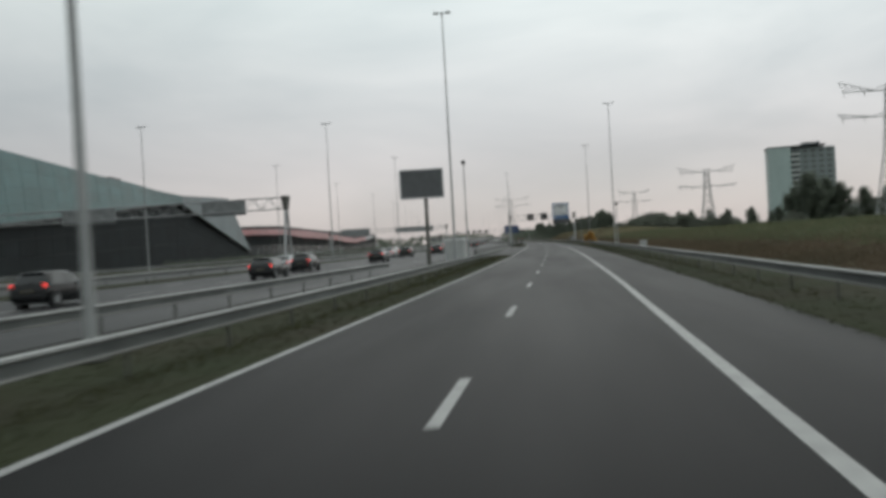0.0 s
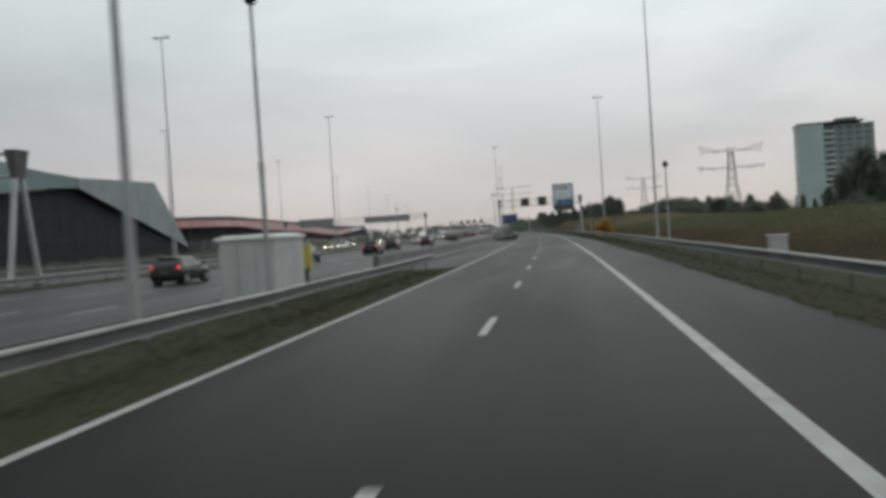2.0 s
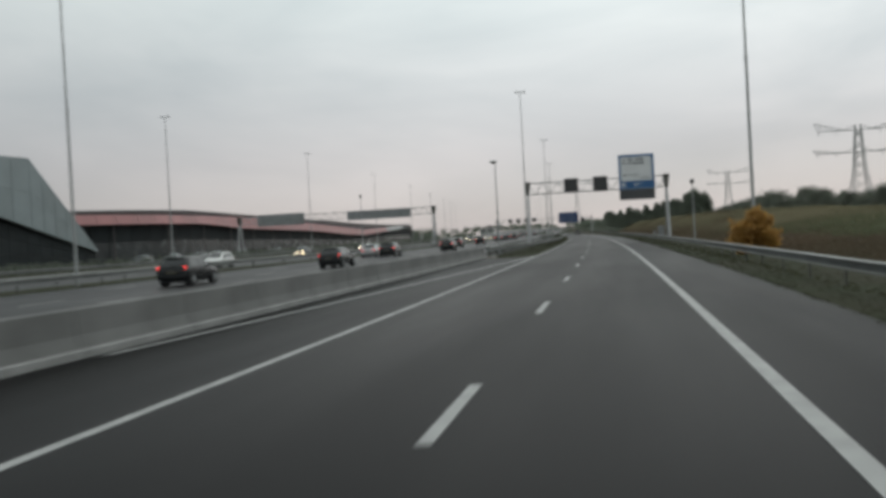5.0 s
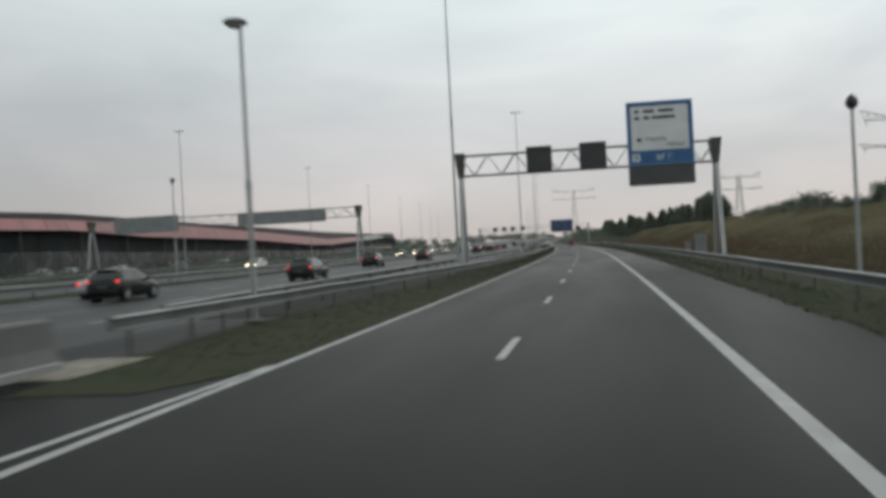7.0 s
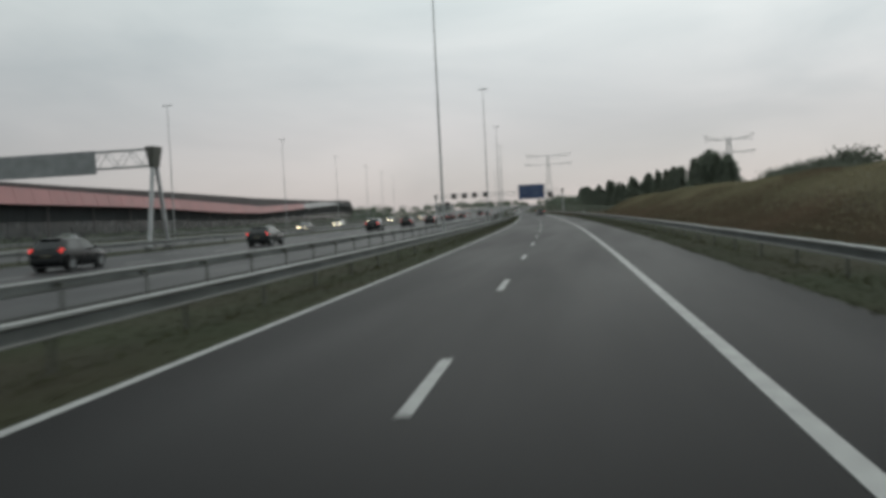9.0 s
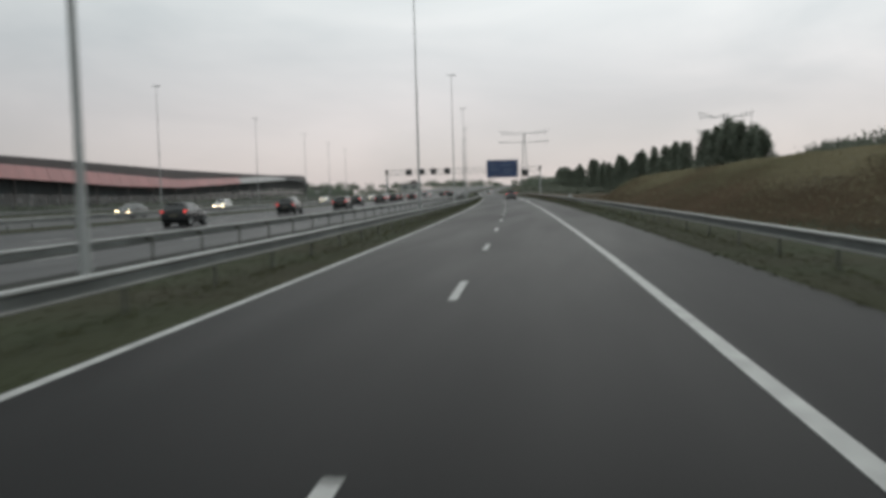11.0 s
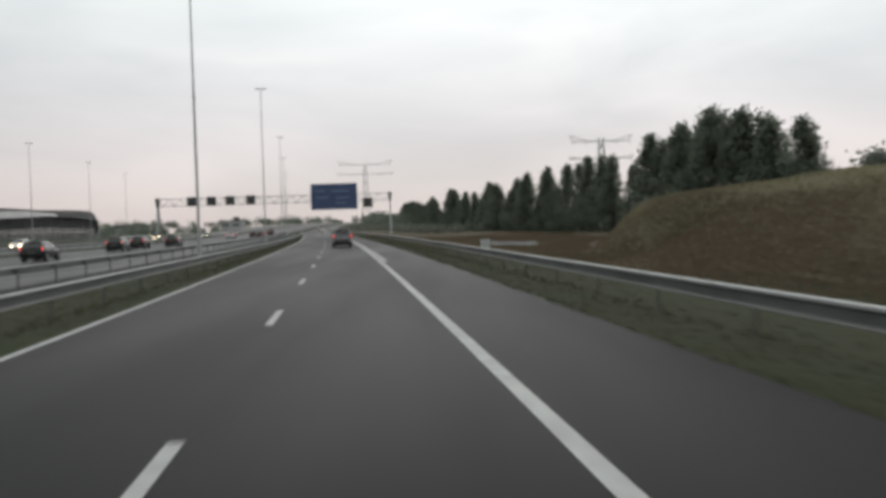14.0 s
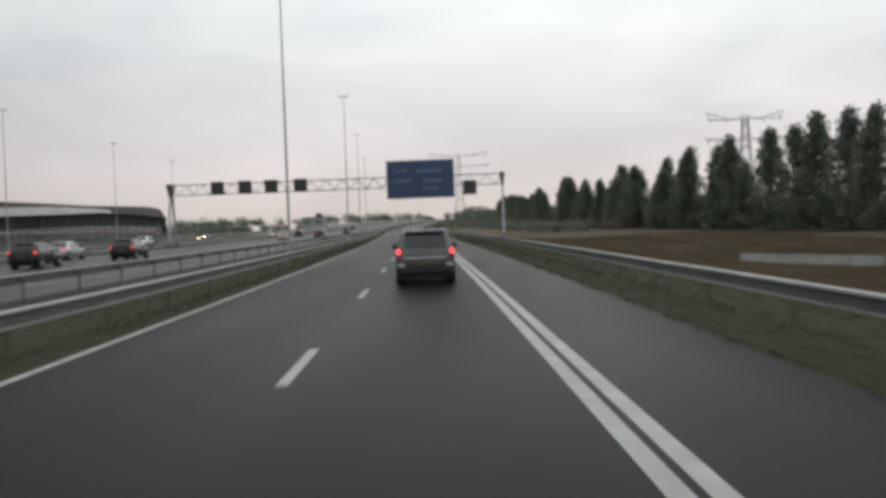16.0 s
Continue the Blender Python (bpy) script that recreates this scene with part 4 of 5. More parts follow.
def hall_black():
    o = at(-98, 250)
    t = thing("angular_hall", Matrix.Translation(o), "angular black and silver hall with a slanting prow", "hall")
    KINK, PEAK, TOE = 320.0, 361.0, 382.3
    low = lambda y: lerp(y, [100, 237, 275, 307, KINK, TOE], [5.5, 9.6, 12.7, 15.8, 16.4, 2.6])
    high = lambda y: lerp(y, [100, 180, 237, 276, 292, 306, KINK, 350, PEAK, TOE], [27, 26, 23.5, 21.0, 20.4, 19.2, 18.6, 19.5, 19.7, 3.0])
    ends = [at(-96.2, KINK).x, at(-97.0, TOE).x]

    def skin(y, z):
        """The upper skin: leaning out along the front, then one flat slanting sail."""
        if y <= KINK:
            return Vector((mid(y) - 96.2 - 0.10 * (z - 10) * lerp(y, [300, KINK], [1, 0]), y, z)) - o
        return Vector((lerp(y, [KINK, TOE], ends), y, z)) - o

    def front(y, z):
        if y <= KINK:
            return at(-98.2, y, z) - o
        return Vector((lerp(y, [KINK, TOE], [ends[0] - 2.0, ends[1] - 0.7]), y, z)) - o
    ys = [100 + 5.79 * k for k in range(38)] + [KINK + (PEAK - KINK) * k / 8 for k in range(9)] + [PEAK + (TOE - PEAK) * k / 6 for k in range(1, 7)]
    for a, b in zip(ys, ys[1:]):
        rows = 3
        for r in range(rows):                                    # black lower front
            za0, za1 = low(a) * r / rows, low(a) * (r + 1) / rows
            zb0, zb1 = low(b) * r / rows, low(b) * (r + 1) / rows
            slab("panel", [front(a + 0.04, za0 + 0.03), front(b - 0.04, zb0 + 0.03), front(b - 0.04, zb1 - 0.03), front(a + 0.04, za1 - 0.03)], (-0.25, 0, 0), M_DARKWALL, t)
        mat = M_TEAL if a < KINK - 1 else M_SAIL
        rows = 4 if a < KINK - 1 else 2
        for r in range(rows):                                    # overhanging upper skin
            za0, za1 = [low(a) + (high(a) - low(a)) * k / rows for k in (r, r + 1)]
            zb0, zb1 = [low(b) + (high(b) - low(b)) * k / rows for k in (r, r + 1)]
            q = [skin(a + 0.04, za0 + 0.02), skin(b - 0.04, zb0 + 0.02), skin(b - 0.04, max(zb1 - 0.02, zb0 + 0.05)), skin(a + 0.04, max(za1 - 0.02, za0 + 0.05))]
            slab("panel", q, (-0.3, 0, 0), mat, t)
    bm = bmesh.new()                                             # core behind the panels
    rings = []
    for y in ys[::2]:
        z = max(high(y), low(y) + 0.2) - 0.3
        f = front(y, 0).x
        k = skin(y, z).x
        rings.append([Vector((x - 0.45, y - o.y, zz)) for x, zz in ((f - 50, 0), (f, 0), (f, max(0.3, low(y) - 0.2)), (k, max(0.35, z - 0.1)), (k - 26, max(0.4, z + (0.8 if y < 340 else -1.0))), (k - 50, max(0.5, z - 2)))])
    loft(bm, rings)
    bmesh.ops.recalc_face_normals(bm, faces=bm.faces)
    part("core", bm, M_ROOF, t)
    bm = bmesh.new()
    rings = []
    for y in ys[:38:2]:
        z = low(y)
        k, f = skin(y, z).x, front(y, z).x
        rings.append([Vector((x, y - o.y, zz - o.z)) for x, zz in ((k, z - 0.35), (f - 0.2, z - 0.35), (f - 0.2, z - 0.02), (k, z - 0.02))])
    loft(bm, rings)
    bmesh.ops.recalc_face_normals(bm, faces=bm.faces)
    part("soffit", bm, M_ROOF, t)
    for y in (285, 288):
        bm = bmesh.new()
        z = high(y)
        c = at(-100, y, z + 0.3) - o
        box(bm, c.x, c.y, c.z, 2.2, 2.6, 1.0, 0.05)
        part("roof_unit", bm, M_ROOF, t)


def hall_red():
    o = at(-98, 600)
    t = thing("long_hall", Matrix.Translation(o), "long dark glazed hall with a wavy dull red fascia", "hall")
    top = lambda y: lerp(y, [365, 431, 501, 560, 640, 740, 800, 850, 876, 888, 897, 902, 906], [10.9, 11.9, 11.2, 11.0, 10.5, 10.9, 11.4, 12.4, 12.8, 12.4, 10.6, 7.6, 3.4])
    red1 = lambda y: min(top(y) - 0.4, lerp(y, [365, 470, 549, 640, 720, 760, 800, 906], [10.5, 10.7, 9.3, 7.6, 9.3, 10.4, 10.6, 9.6]))
    red0 = lambda y: min(red1(y) - 0.3, lerp(y, [365, 431, 458, 529, 549, 596, 640, 720, 760, 800, 840, 906], [8.3, 8.6, 7.5, 6.9, 6.5, 5.3, 5.1, 7.2, 8.2, 9.4, 9.2, 8.6]))
    back = lambda y: lerp(y, [378, 392, 400, 412, 428, 760, 860, 896, 906], [12, 6.8, 3.6, 1.2, 0, 0, 7, 12, 16])

    def p(off, y, z):
        return at(off - back(y), y, z) - o
    ys = [380, 386, 392] + [397 + 6.2 * k for k in range(77)] + [873, 878, 883, 888, 892, 896, 899, 902, 904, 906]
    for i, (a, b) in enumerate(zip(ys, ys[1:])):
        g = 0.06
        slab("fascia_panel", [p(-95.6, a + g, red0(a)), p(-95.6, b - g, red0(b)), p(-96.6, b - g, red1(b)), p(-96.6, a + g, red1(a))], (-0.5, 0, 0), M_RED if a < 712 else M_PALE if a < 812 else M_DARKWALL, t)
        slab("glazing", [p(-98.0, a + g, 0.9), p(-98.0, b - g, 0.9), p(-98.0, b - g, red0(b) * 0.55), p(-98.0, a + g, red0(a) * 0.55)], (-0.2, 0, 0), M_SHOPGLASS, t)
        slab("cladding", [p(-97.8, a + g, red0(a) * 0.55 + 0.1), p(-97.8, b - g, red0(b) * 0.55 + 0.1), p(-97.8, b - g, red0(b) - 0.05), p(-97.8, a + g, red0(a) - 0.05)], (-0.3, 0, 0), M_DARKWALL, t)
        slab("plinth", [p(-97.9, a, 0.0), p(-97.9, b, 0.0), p(-97.9, b, 0.85), p(-97.9, a, 0.85)], (-0.4, 0, 0), M_DARKWALL, t)
        if a > 712 and b < 880:
            slab("ledge", [p(-96.8, a, 3.0), p(-96.8, b, 3.0), p(-96.8, b, 3.35), p(-96.8, a, 3.35)], (-1.0, 0, 0), M_PALE, t)
        if i % 3 == 0:
            bm = bmesh.new()
            c = p(-96.9, a, 0)
            rod(bm, c, c + Vector((0, 0, red0(a))), 0.16, seg=8)
            part("column", bm, M_ROOF, t)
    bm = bmesh.new()
    rings = []
    for y in ys:
        rings.append([p(-97.2, y, red1(y) - 0.05), p(-97.0, y, top(y)), p(-100, y, top(y) + 0.4), p(-140, y, top(y) + 0.4), p(-140, y, red1(y) - 0.05)])
    loft(bm, rings)
    bmesh.ops.recalc_face_normals(bm, faces=bm.faces)
    part("roof", bm, M_ROOF, t, "dark curved roof edge")
    bm = bmesh.new()
    loft(bm, [[p(-139, y, 0), p(-98.4, y, 0), p(-98.4, y, red1(y) - 0.2), p(-139, y, red1(y) - 0.2)] for y in ys])
    bmesh.ops.recalc_face_normals(bm, faces=bm.faces)
    part("core", bm, M_DARKWALL, t)


hall_black()
hall_red()

# ---------------------------------------------------------------- block of flats and far buildings
def flats():
    t = thing("apartment_tower", pose(120, 575, 0, 0, 0, -8), "pale green apartment tower with stacked white balconies", "apartment building")
    H, N = 42.0, 14
    bm = bmesh.new()
    box(bm, 5.5, 9, H / 2, 11, 18, H, 0.05)
    part("end_wall", bm, M_FLAT, t)
    bm = bmesh.new()
    box(bm, 22, 10, H / 2 - 0.5, 22, 15.6, H - 1, 0.05)
    part("wall", bm, M_FLAT_G, t)
    bm = bmesh.new()
    box(bm, 14, 9, H + 0.15, 29, 18.6, 0.5, 0.05)
    box(bm, 22, 10, H + 1.2, 9, 7, 2.0, 0.05)
    part("roof", bm, M_FLAT_D, t)
    for k in range(N):
        z = 1.5 + k * (H - 3) / N
        # flat slab without a hollow; its dark colour stands for the shade
        bm = bmesh.new()
        box(bm, 13.4, 2.1, z + 1.3, 4.0, 0.25, 2.4)
        part("painted_recess", bm, M_FLAT_D, t)
        bm = bmesh.new()
        box(bm, 13.4, 1.4, z + 0.45, 4.4, 1.3, 0.9, 0.04)
        part("balcony", bm, M_BALC, t)
        for i in range(4):
            bm = bmesh.new()
            box(bm, 18.4 + 3.9 * i, 2.15, z + 1.55, 2.5, 0.14, 1.5)
            w = part("window", bm, M_FLAT_G, t)
            bm = bmesh.new()
            box(bm, 18.4 + 3.9 * i, 2.06, z + 1.55, 2.3, 0.06, 1.3)
            part("pane", bm, M_PANE, w)
        for i in range(2):
            bm = bmesh.new()
            box(bm, -0.02, 5 + 7 * i, z + 1.5, 0.12, 1.6, 1.3)
            part("window", bm, M_PANE, t)


flats()


def block(x, y, w, d, h, label):
    t = thing("far_building", pose(x, y, 0), label, "building", "far buildings")
    bm = bmesh.new()
    box(bm, 0, 0, h / 2, w, d, h, 0.05)
    part("wall", bm, M_FAR, t)
    bm = bmesh.new()
    box(bm, 0, 0, h + 0.2, w + 0.6, d + 0.6, 0.5, 0.05)
    box(bm, w * 0.2, 0, h + 1.4, w * 0.25, d * 0.4, 2.2, 0.05)
    part("roof", bm, M_ROOF, t)
    ns, nw = max(1, int(h / 3.4)), max(2, int(w / 5))
    for i in range(ns):
        for k in range(nw):
            bm = bmesh.new()
            box(bm, -w / 2 + w * (k + 0.5) / nw, -d / 2 - 0.02, 1.9 + 3.3 * i, w / nw * 0.62, 0.14, 1.6)
            part("window", bm, M_PANE, t)


for a in ((-112, 1000, 12, 12, 7.5, "far grey block beside the motorway"), (-230, 1130, 60, 20, 6, "far low grey warehouse"),
          (-330, 1080, 70, 25, 7, "far low grey warehouse"), (190, 640, 26, 16, 12, "low grey building behind trees")):
    block(*a)


# ---------------------------------------------------------------- trees and bushes
def leaf_cloud(bm_v, bm_f, rnd, centre, radius, count, size):
    """Loose leaf sprays spread through the outer part of a blob."""
    for _ in range(count):
        d = Vector((rnd.gauss(0, 1), rnd.gauss(0, 1), rnd.gauss(0, 1))).normalized() * rnd.uniform(0.35, 1.0)
        c = centre + Vector((d.x * radius.x, d.y * radius.y, d.z * radius.z))
        a = Euler((rnd.uniform(-1.3, 1.3), rnd.uniform(-1.3, 1.3), rnd.uniform(0, 6.28))).to_matrix()
        s = size * rnd.uniform(0.5, 1.3)
        i = len(bm_v)
        for u, v in ((-1, 0), (0, -0.5), (1.1, 0.05), (0.05, 0.55)):
            bm_v.append(c + a @ Vector((u * s, v * s, 0.15 * s * u * v)))
        bm_f.append((i, i + 1, i + 2, i + 3))


def tree(name, m, h, w, kind, seed, label, group, leaves=None):
    """kind 'poplar': narrow, pointed and ragged; 'round': broad crown; 'bush': crown down to the ground."""
    rnd = random.Random(seed)
    t = thing(name, m, label, "tree" if kind != "bush" else "bush", group)
    bm = bmesh.new()
    top = h * (0.9 if kind == "poplar" else 0.6)
    base_r = 0.016 * h + 0.04
    knots = [Vector((0, 0, -0.2))]
    for k in range(1, 6):
        knots.append(Vector((rnd.uniform(-0.015, 0.015) * h, rnd.uniform(-0.015, 0.015) * h, top * k / 5)))
    for k, (a, b) in enumerate(zip(knots, knots[1:])):
        rod(bm, a, b, base_r * (1 - k / 5.4), base_r * (1 - (k + 1) / 5.4), 8)
    vs, fs = [], []
    n = {"poplar": 80, "round": 96, "bush": 60}[kind]
    leaf = 0.0135 * h + 0.05 if kind != "bush" else 0.024 * h + 0.05
    for k in range(n):
        u = (k + rnd.random()) / n
        ang = rnd.uniform(0, math.tau)
        if kind == "poplar":
            z = h * (0.06 + 0.94 * u)
            wide = 0.9 + 0.1 * u / 0.2 if u < 0.2 else max(0.0, 1 - (u - 0.2) / 0.8) ** 0.92
            r = w * 0.5 * max(0.02, wide) * rnd.uniform(0.4, 1.15)
            drop, sd = 0.20 * h, w * 0.085
        elif kind == "round":
            z = h * (0.10 + 0.90 * u)
            r = w * 0.5 * math.sin(math.pi * min(0.95, 0.30 + 0.66 * u)) ** 0.8 * rnd.uniform(0.35, 1.05)
            drop, sd = 0.14 * h, w * 0.055
        else:
            z = h * (0.08 + 0.9 * u)
            r = w * 0.5 * math.sqrt(max(0.02, 1 - u * u)) * rnd.uniform(0.3, 1.0)
            drop, sd = 0.2 * h, w * 0.06
        tip = Vector((math.cos(ang) * r, math.sin(ang) * r, z))
        f = min(0.97, max(0.04, (z - drop) / top)) * 5
        root = knots[int(f)].lerp(knots[min(5, int(f) + 1)], f - int(f))
        rod(bm, root, tip, base_r * 0.22 if kind != "bush" else base_r * 0.12, base_r * 0.05, 5)
        for _ in range({"poplar": 76, "round": 92, "bush": 125}[kind]):
            q = rnd.uniform(0.3, 1.0) ** 0.8
            c = root.lerp(tip, q) + Vector([max(-1.7, min(1.7, rnd.gauss(0, 1))) * sd * f for f in (1, 1, 1.1)]) * (1.3 - 0.6 * q if kind != "poplar" else 1.5 - 1.15 * q)
            a = Euler((rnd.uniform(-1.3, 1.3), rnd.uniform(-1.3, 1.3), rnd.uniform(0, 6.28))).to_matrix()
            z0 = leaf * rnd.uniform(0.5, 1.35)
            i = len(vs)
            for du, dv in ((-1, 0), (0, -0.5), (1.1, 0.05), (0.05, 0.55)):
                vs.append(c + a @ Vector((du * z0, dv * z0, 0.0)))
            fs.append((i, i + 1, i + 2, i + 3))
    part("trunk", bm, M_BARK, t)
    me = bpy.data.meshes.new("crown")
    me.from_pydata([tuple(v) for v in vs], [], fs)
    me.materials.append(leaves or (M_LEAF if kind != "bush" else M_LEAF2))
    crown = new("crown", me)
    crown.parent = t
    return t


def stand(off, y):
    return Matrix.Translation(at(off, y, bank_height(off, y) - 0.05 if off < 95 else -0.1))


POP_L = "tall ragged dark green poplar in a row"
poplars = [tree("poplar", stand(48 + 0.5 * (k % 2), 611 + 6.4 * k), 12.6 + 0.5 * (k % 3), 8.2 + 0.7 * (k % 2), "poplar", 20 + k, POP_L, "row of poplars") for k in range(5)]
rnd = random.Random(8)
copy_thing(poplars[4], stand(49, 603.5) @ pose(0, 0, 0, 0, 0, 150)).scale = (0.8, 0.8, 0.82)
y = 643.0
k = 0
while y < 1180:
    if not 786 < y < 812:
        src = poplars[k % 5]
        s = rnd.choice((rnd.uniform(0.62, 0.85), rnd.uniform(0.85, 1.06)))
        copy_thing(src, stand(48 + rnd.uniform(-1.5, 2.5) - 0.03 * max(0, y - 880), y) @ pose(0, 0, 0, rnd.uniform(-2.5, 2.5), rnd.uniform(-2.5, 2.5), rnd.uniform(0, 360))).scale = (s * rnd.uniform(0.85, 1.3), s * rnd.uniform(0.95, 1.2), s)
    y += rnd.uniform(3.0, 6.2) if y < 800 else rnd.uniform(7, 10)
    k += 1
BROAD = "broad dark green tree at the end of the bank"
big_trees = [tree("broad_tree", stand(48, 575), 14.2, 9.0, "round", 40, BROAD, "trees by the bank"),
             tree("broad_tree", stand(50, 564), 13.6, 8.0, "round", 41, BROAD, "trees by the bank")]
copy_thing(big_trees[0], stand(47, 569) @ pose(0, 0, 0, 0, 0, 140)).scale = (0.95, 0.95, 1.03)
copy_thing(big_trees[1], stand(47.5, 565.5) @ pose(0, 0, 0, 0, 0, 250)).scale = (0.95, 0.95, 1.02)
copy_thing(big_trees[1], stand(52, 582) @ pose(0, 0, 0, 0, 0, 60)).scale = (0.9, 0.9, 0.96)
copy_thing(poplars[2], stand(48, 593.5) @ pose(0, 0, 0, 0, 0, 200)).scale = (1.2, 1.2, 1.07)
copy_thing(poplars[3], stand(48.5, 589.5) @ pose(0, 0, 0, 0, 0, 20)).scale = (1.2, 1.2, 1.04)
copy_thing(poplars[4], stand(47, 580) @ pose(0, 0, 0, 0, 0, 120)).scale = (1.25, 1.25, 1.1)
copy_thing(poplars[1], stand(47, 571) @ pose(0, 0, 0, 0, 0, 80)).scale = (1.25, 1.25, 1.16)
copy_thing(poplars[0], stand(47, 563) @ pose(0, 0, 0, 0, 0, 300)).scale = (1.2, 1.2, 1.1)
copy_thing(big_trees[0], stand(50, 585.5) @ pose(0, 0, 0, 0, 0, 90)).scale = (0.95, 0.95, 0.95)
copy_thing(poplars[3], stand(48, 552)).scale = (0.95, 0.95, 0.86)
copy_thing(poplars[0], stand(47.5, 557.5) @ pose(0, 0, 0, 0, 0, 40)).scale = (1.1, 1.1, 0.94)
bush0 = [tree("bush", stand(48, 423), 6.6, 14.0, "bush", 50, "rounded dark green bush beyond the bank", "bushes beyond the bank"),
         tree("bush", stand(52, 436), 5.6, 11.0, "bush", 51, "rounded dark green bush beyond the bank", "bushes beyond the bank")]
for off, y, s in ((45, 405, 0.78), (44, 428, 0.78), (47, 390, 0.65), (44, 448, 0.54), (45, 364, 0.7), (46, 414, 0.82), (45, 397, 0.65), (46, 381, 0.58), (47, 372, 0.75), (47, 355, 0.65), (48, 345, 0.65), (47, 336, 0.6), (48, 326, 0.6), (46, 470, 0.8), (58, 398, 0.61), (62, 372, 0.7), (74, 356, 0.75), (84, 340, 0.7), (66, 330, 0.5), (60, 300, 0.45), (70, 270, 0.5), (78, 250, 0.5), (44, 500, 0.8), (50, 488, 0.95), (57, 500, 1.08), (46, 478, 0.85), (64, 492, 1.08), (60, 566, 1.25), (61, 556, 1.45), (60, 545, 1.5), (62, 534, 1.5), (60, 522, 1.48), (61, 510, 1.4), (61, 479, 1.2), (60, 467, 1.1), (60, 455, 1.0)):
    copy_thing(bush0[k % 2], stand(off, y) @ pose(0, 0, 0, 0, 0, 83 * k)).scale = (s * 1.15, s * 1.15, s * rnd.uniform(0.8, 1.0))
    k += 1
for x, y, s in ((92, 407, 1.38), (98, 411, 1.3), (86, 404, 1.0), (80, 400, 0.6), (104, 412, 1.1), (113, 414, 1.0), (122, 418, 0.95), (130, 420, 0.9), (140, 440, 1.2), (163, 440, 1.2)):
    copy_thing(big_trees[k % 2], pose(x, y, -0.2, 0, 0, 50 * k)).scale = (s * 1.3, s * 1.3, s)
    k += 1
for x, y, s in ((64, 622, 0.86), (71, 630, 0.95), (79, 622, 0.90), (88, 634, 0.98), (97, 624, 0.90), (108, 630, 0.95), (120, 622, 0.92), (134, 628, 0.95)):
    copy_thing(big_trees[k % 2], pose(x, y, -0.2, 0, 0, 50 * k)).scale = (s * 1.25, s * 1.25, s)
    k += 1
for x, y, s in ((150, 430, 0.7), (96, 470, 0.5), (60, 352, 0.45), (62, 336, 0.43), (57, 358, 0.36)):
    copy_thing(poplars[k % 4], pose(x, y, -0.2, 0, 0, 50 * k)).scale = (s, s, s)
    k += 1
# far woods and hedges at the horizon
def far_woods():
    rnd = random.Random(77)
    vs, fs = [], []
    for _ in range(640):
        pick = rnd.random()
        if pick < 0.2:
            y = rnd.uniform(1190, 1480)
            c = Vector((rnd.uniform(-330, 60), y, rise(y) - 0.5))
        elif pick < 0.55:
            c = Vector((rnd.uniform(-520, -160), rnd.uniform(900, 1400), 0))
        else:
            y = rnd.uniform(930, 1400)
            c = Vector((mid(min(y, 1490)) + rnd.uniform(14, 260), y, rise(y) - 0.5))
        h = rnd.uniform(4, 9)
        leaf_cloud(vs, fs, rnd, c + Vector((0, 0, h * 0.5)), Vector((h * 0.8, h * 0.7, h * 0.55)), 150, 0.75)
    me = bpy.data.meshes.new("far_woods")
    me.from_pydata([tuple(v) for v in vs], [], fs)
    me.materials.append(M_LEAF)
    tagged(new("far_woods", me), "dull green woods and hedges at the horizon", "woods", kind="stuff")


far_woods()


def roadside_thicket():
    rnd = random.Random(79)
    vs, fs = [], []
    for _ in range(520):
        y = rnd.uniform(690, 1250)
        off = rnd.uniform(11, 44) if y > 800 else rnd.uniform(26, 46)
        h = rnd.uniform(0.9, 2.6) * (1.0 if off > 18 else 0.6)
        leaf_cloud(vs, fs, rnd, at(off, y, h * 0.45 - 0.3), Vector((h * 1.2, h * 1.4, h * 0.6)), 60, 0.34)
    me = bpy.data.meshes.new("thicket")
    me.from_pydata([tuple(v) for v in vs], [], fs)
    me.materials.append(M_LEAF2)
    tagged(new("thicket", me), "low dull green thicket along the far road", "shrubs", kind="stuff")


roadside_thicket()


def shrubs():
    rnd = random.Random(78)
    vs, fs = [], []
    for _ in range(900):
        y = rnd.uniform(240, 760)
        c = at(-66.5 + rnd.gauss(0, 1.2), y, 0)
        h = rnd.uniform(0.9, 1.6)
        leaf_cloud(vs, fs, rnd, c + Vector((0, 0, h * 0.5)), Vector((h, h * 1.4, h * 0.55)), 26, 0.22)
    me = bpy.data.meshes.new("shrubs")
    me.from_pydata([tuple(v) for v in vs], [], fs)
    me.materials.append(M_LEAF2)
    tagged(new("shrubs", me), "low dark hedge of shrubs along the far verge", "shrubs", kind="stuff")


shrubs()


# shrub shape given to an orange patch of unknown kind
tree("shrub", Matrix.Translation(at(10.6 - mid(271.2), 271.2, bank_height(10.6 - mid(271.2), 271.2))), 2.3, 3.1, "bush", 61, "amber-leaved shrub on the bank beside a lamp mast", "", M_ORANGE)

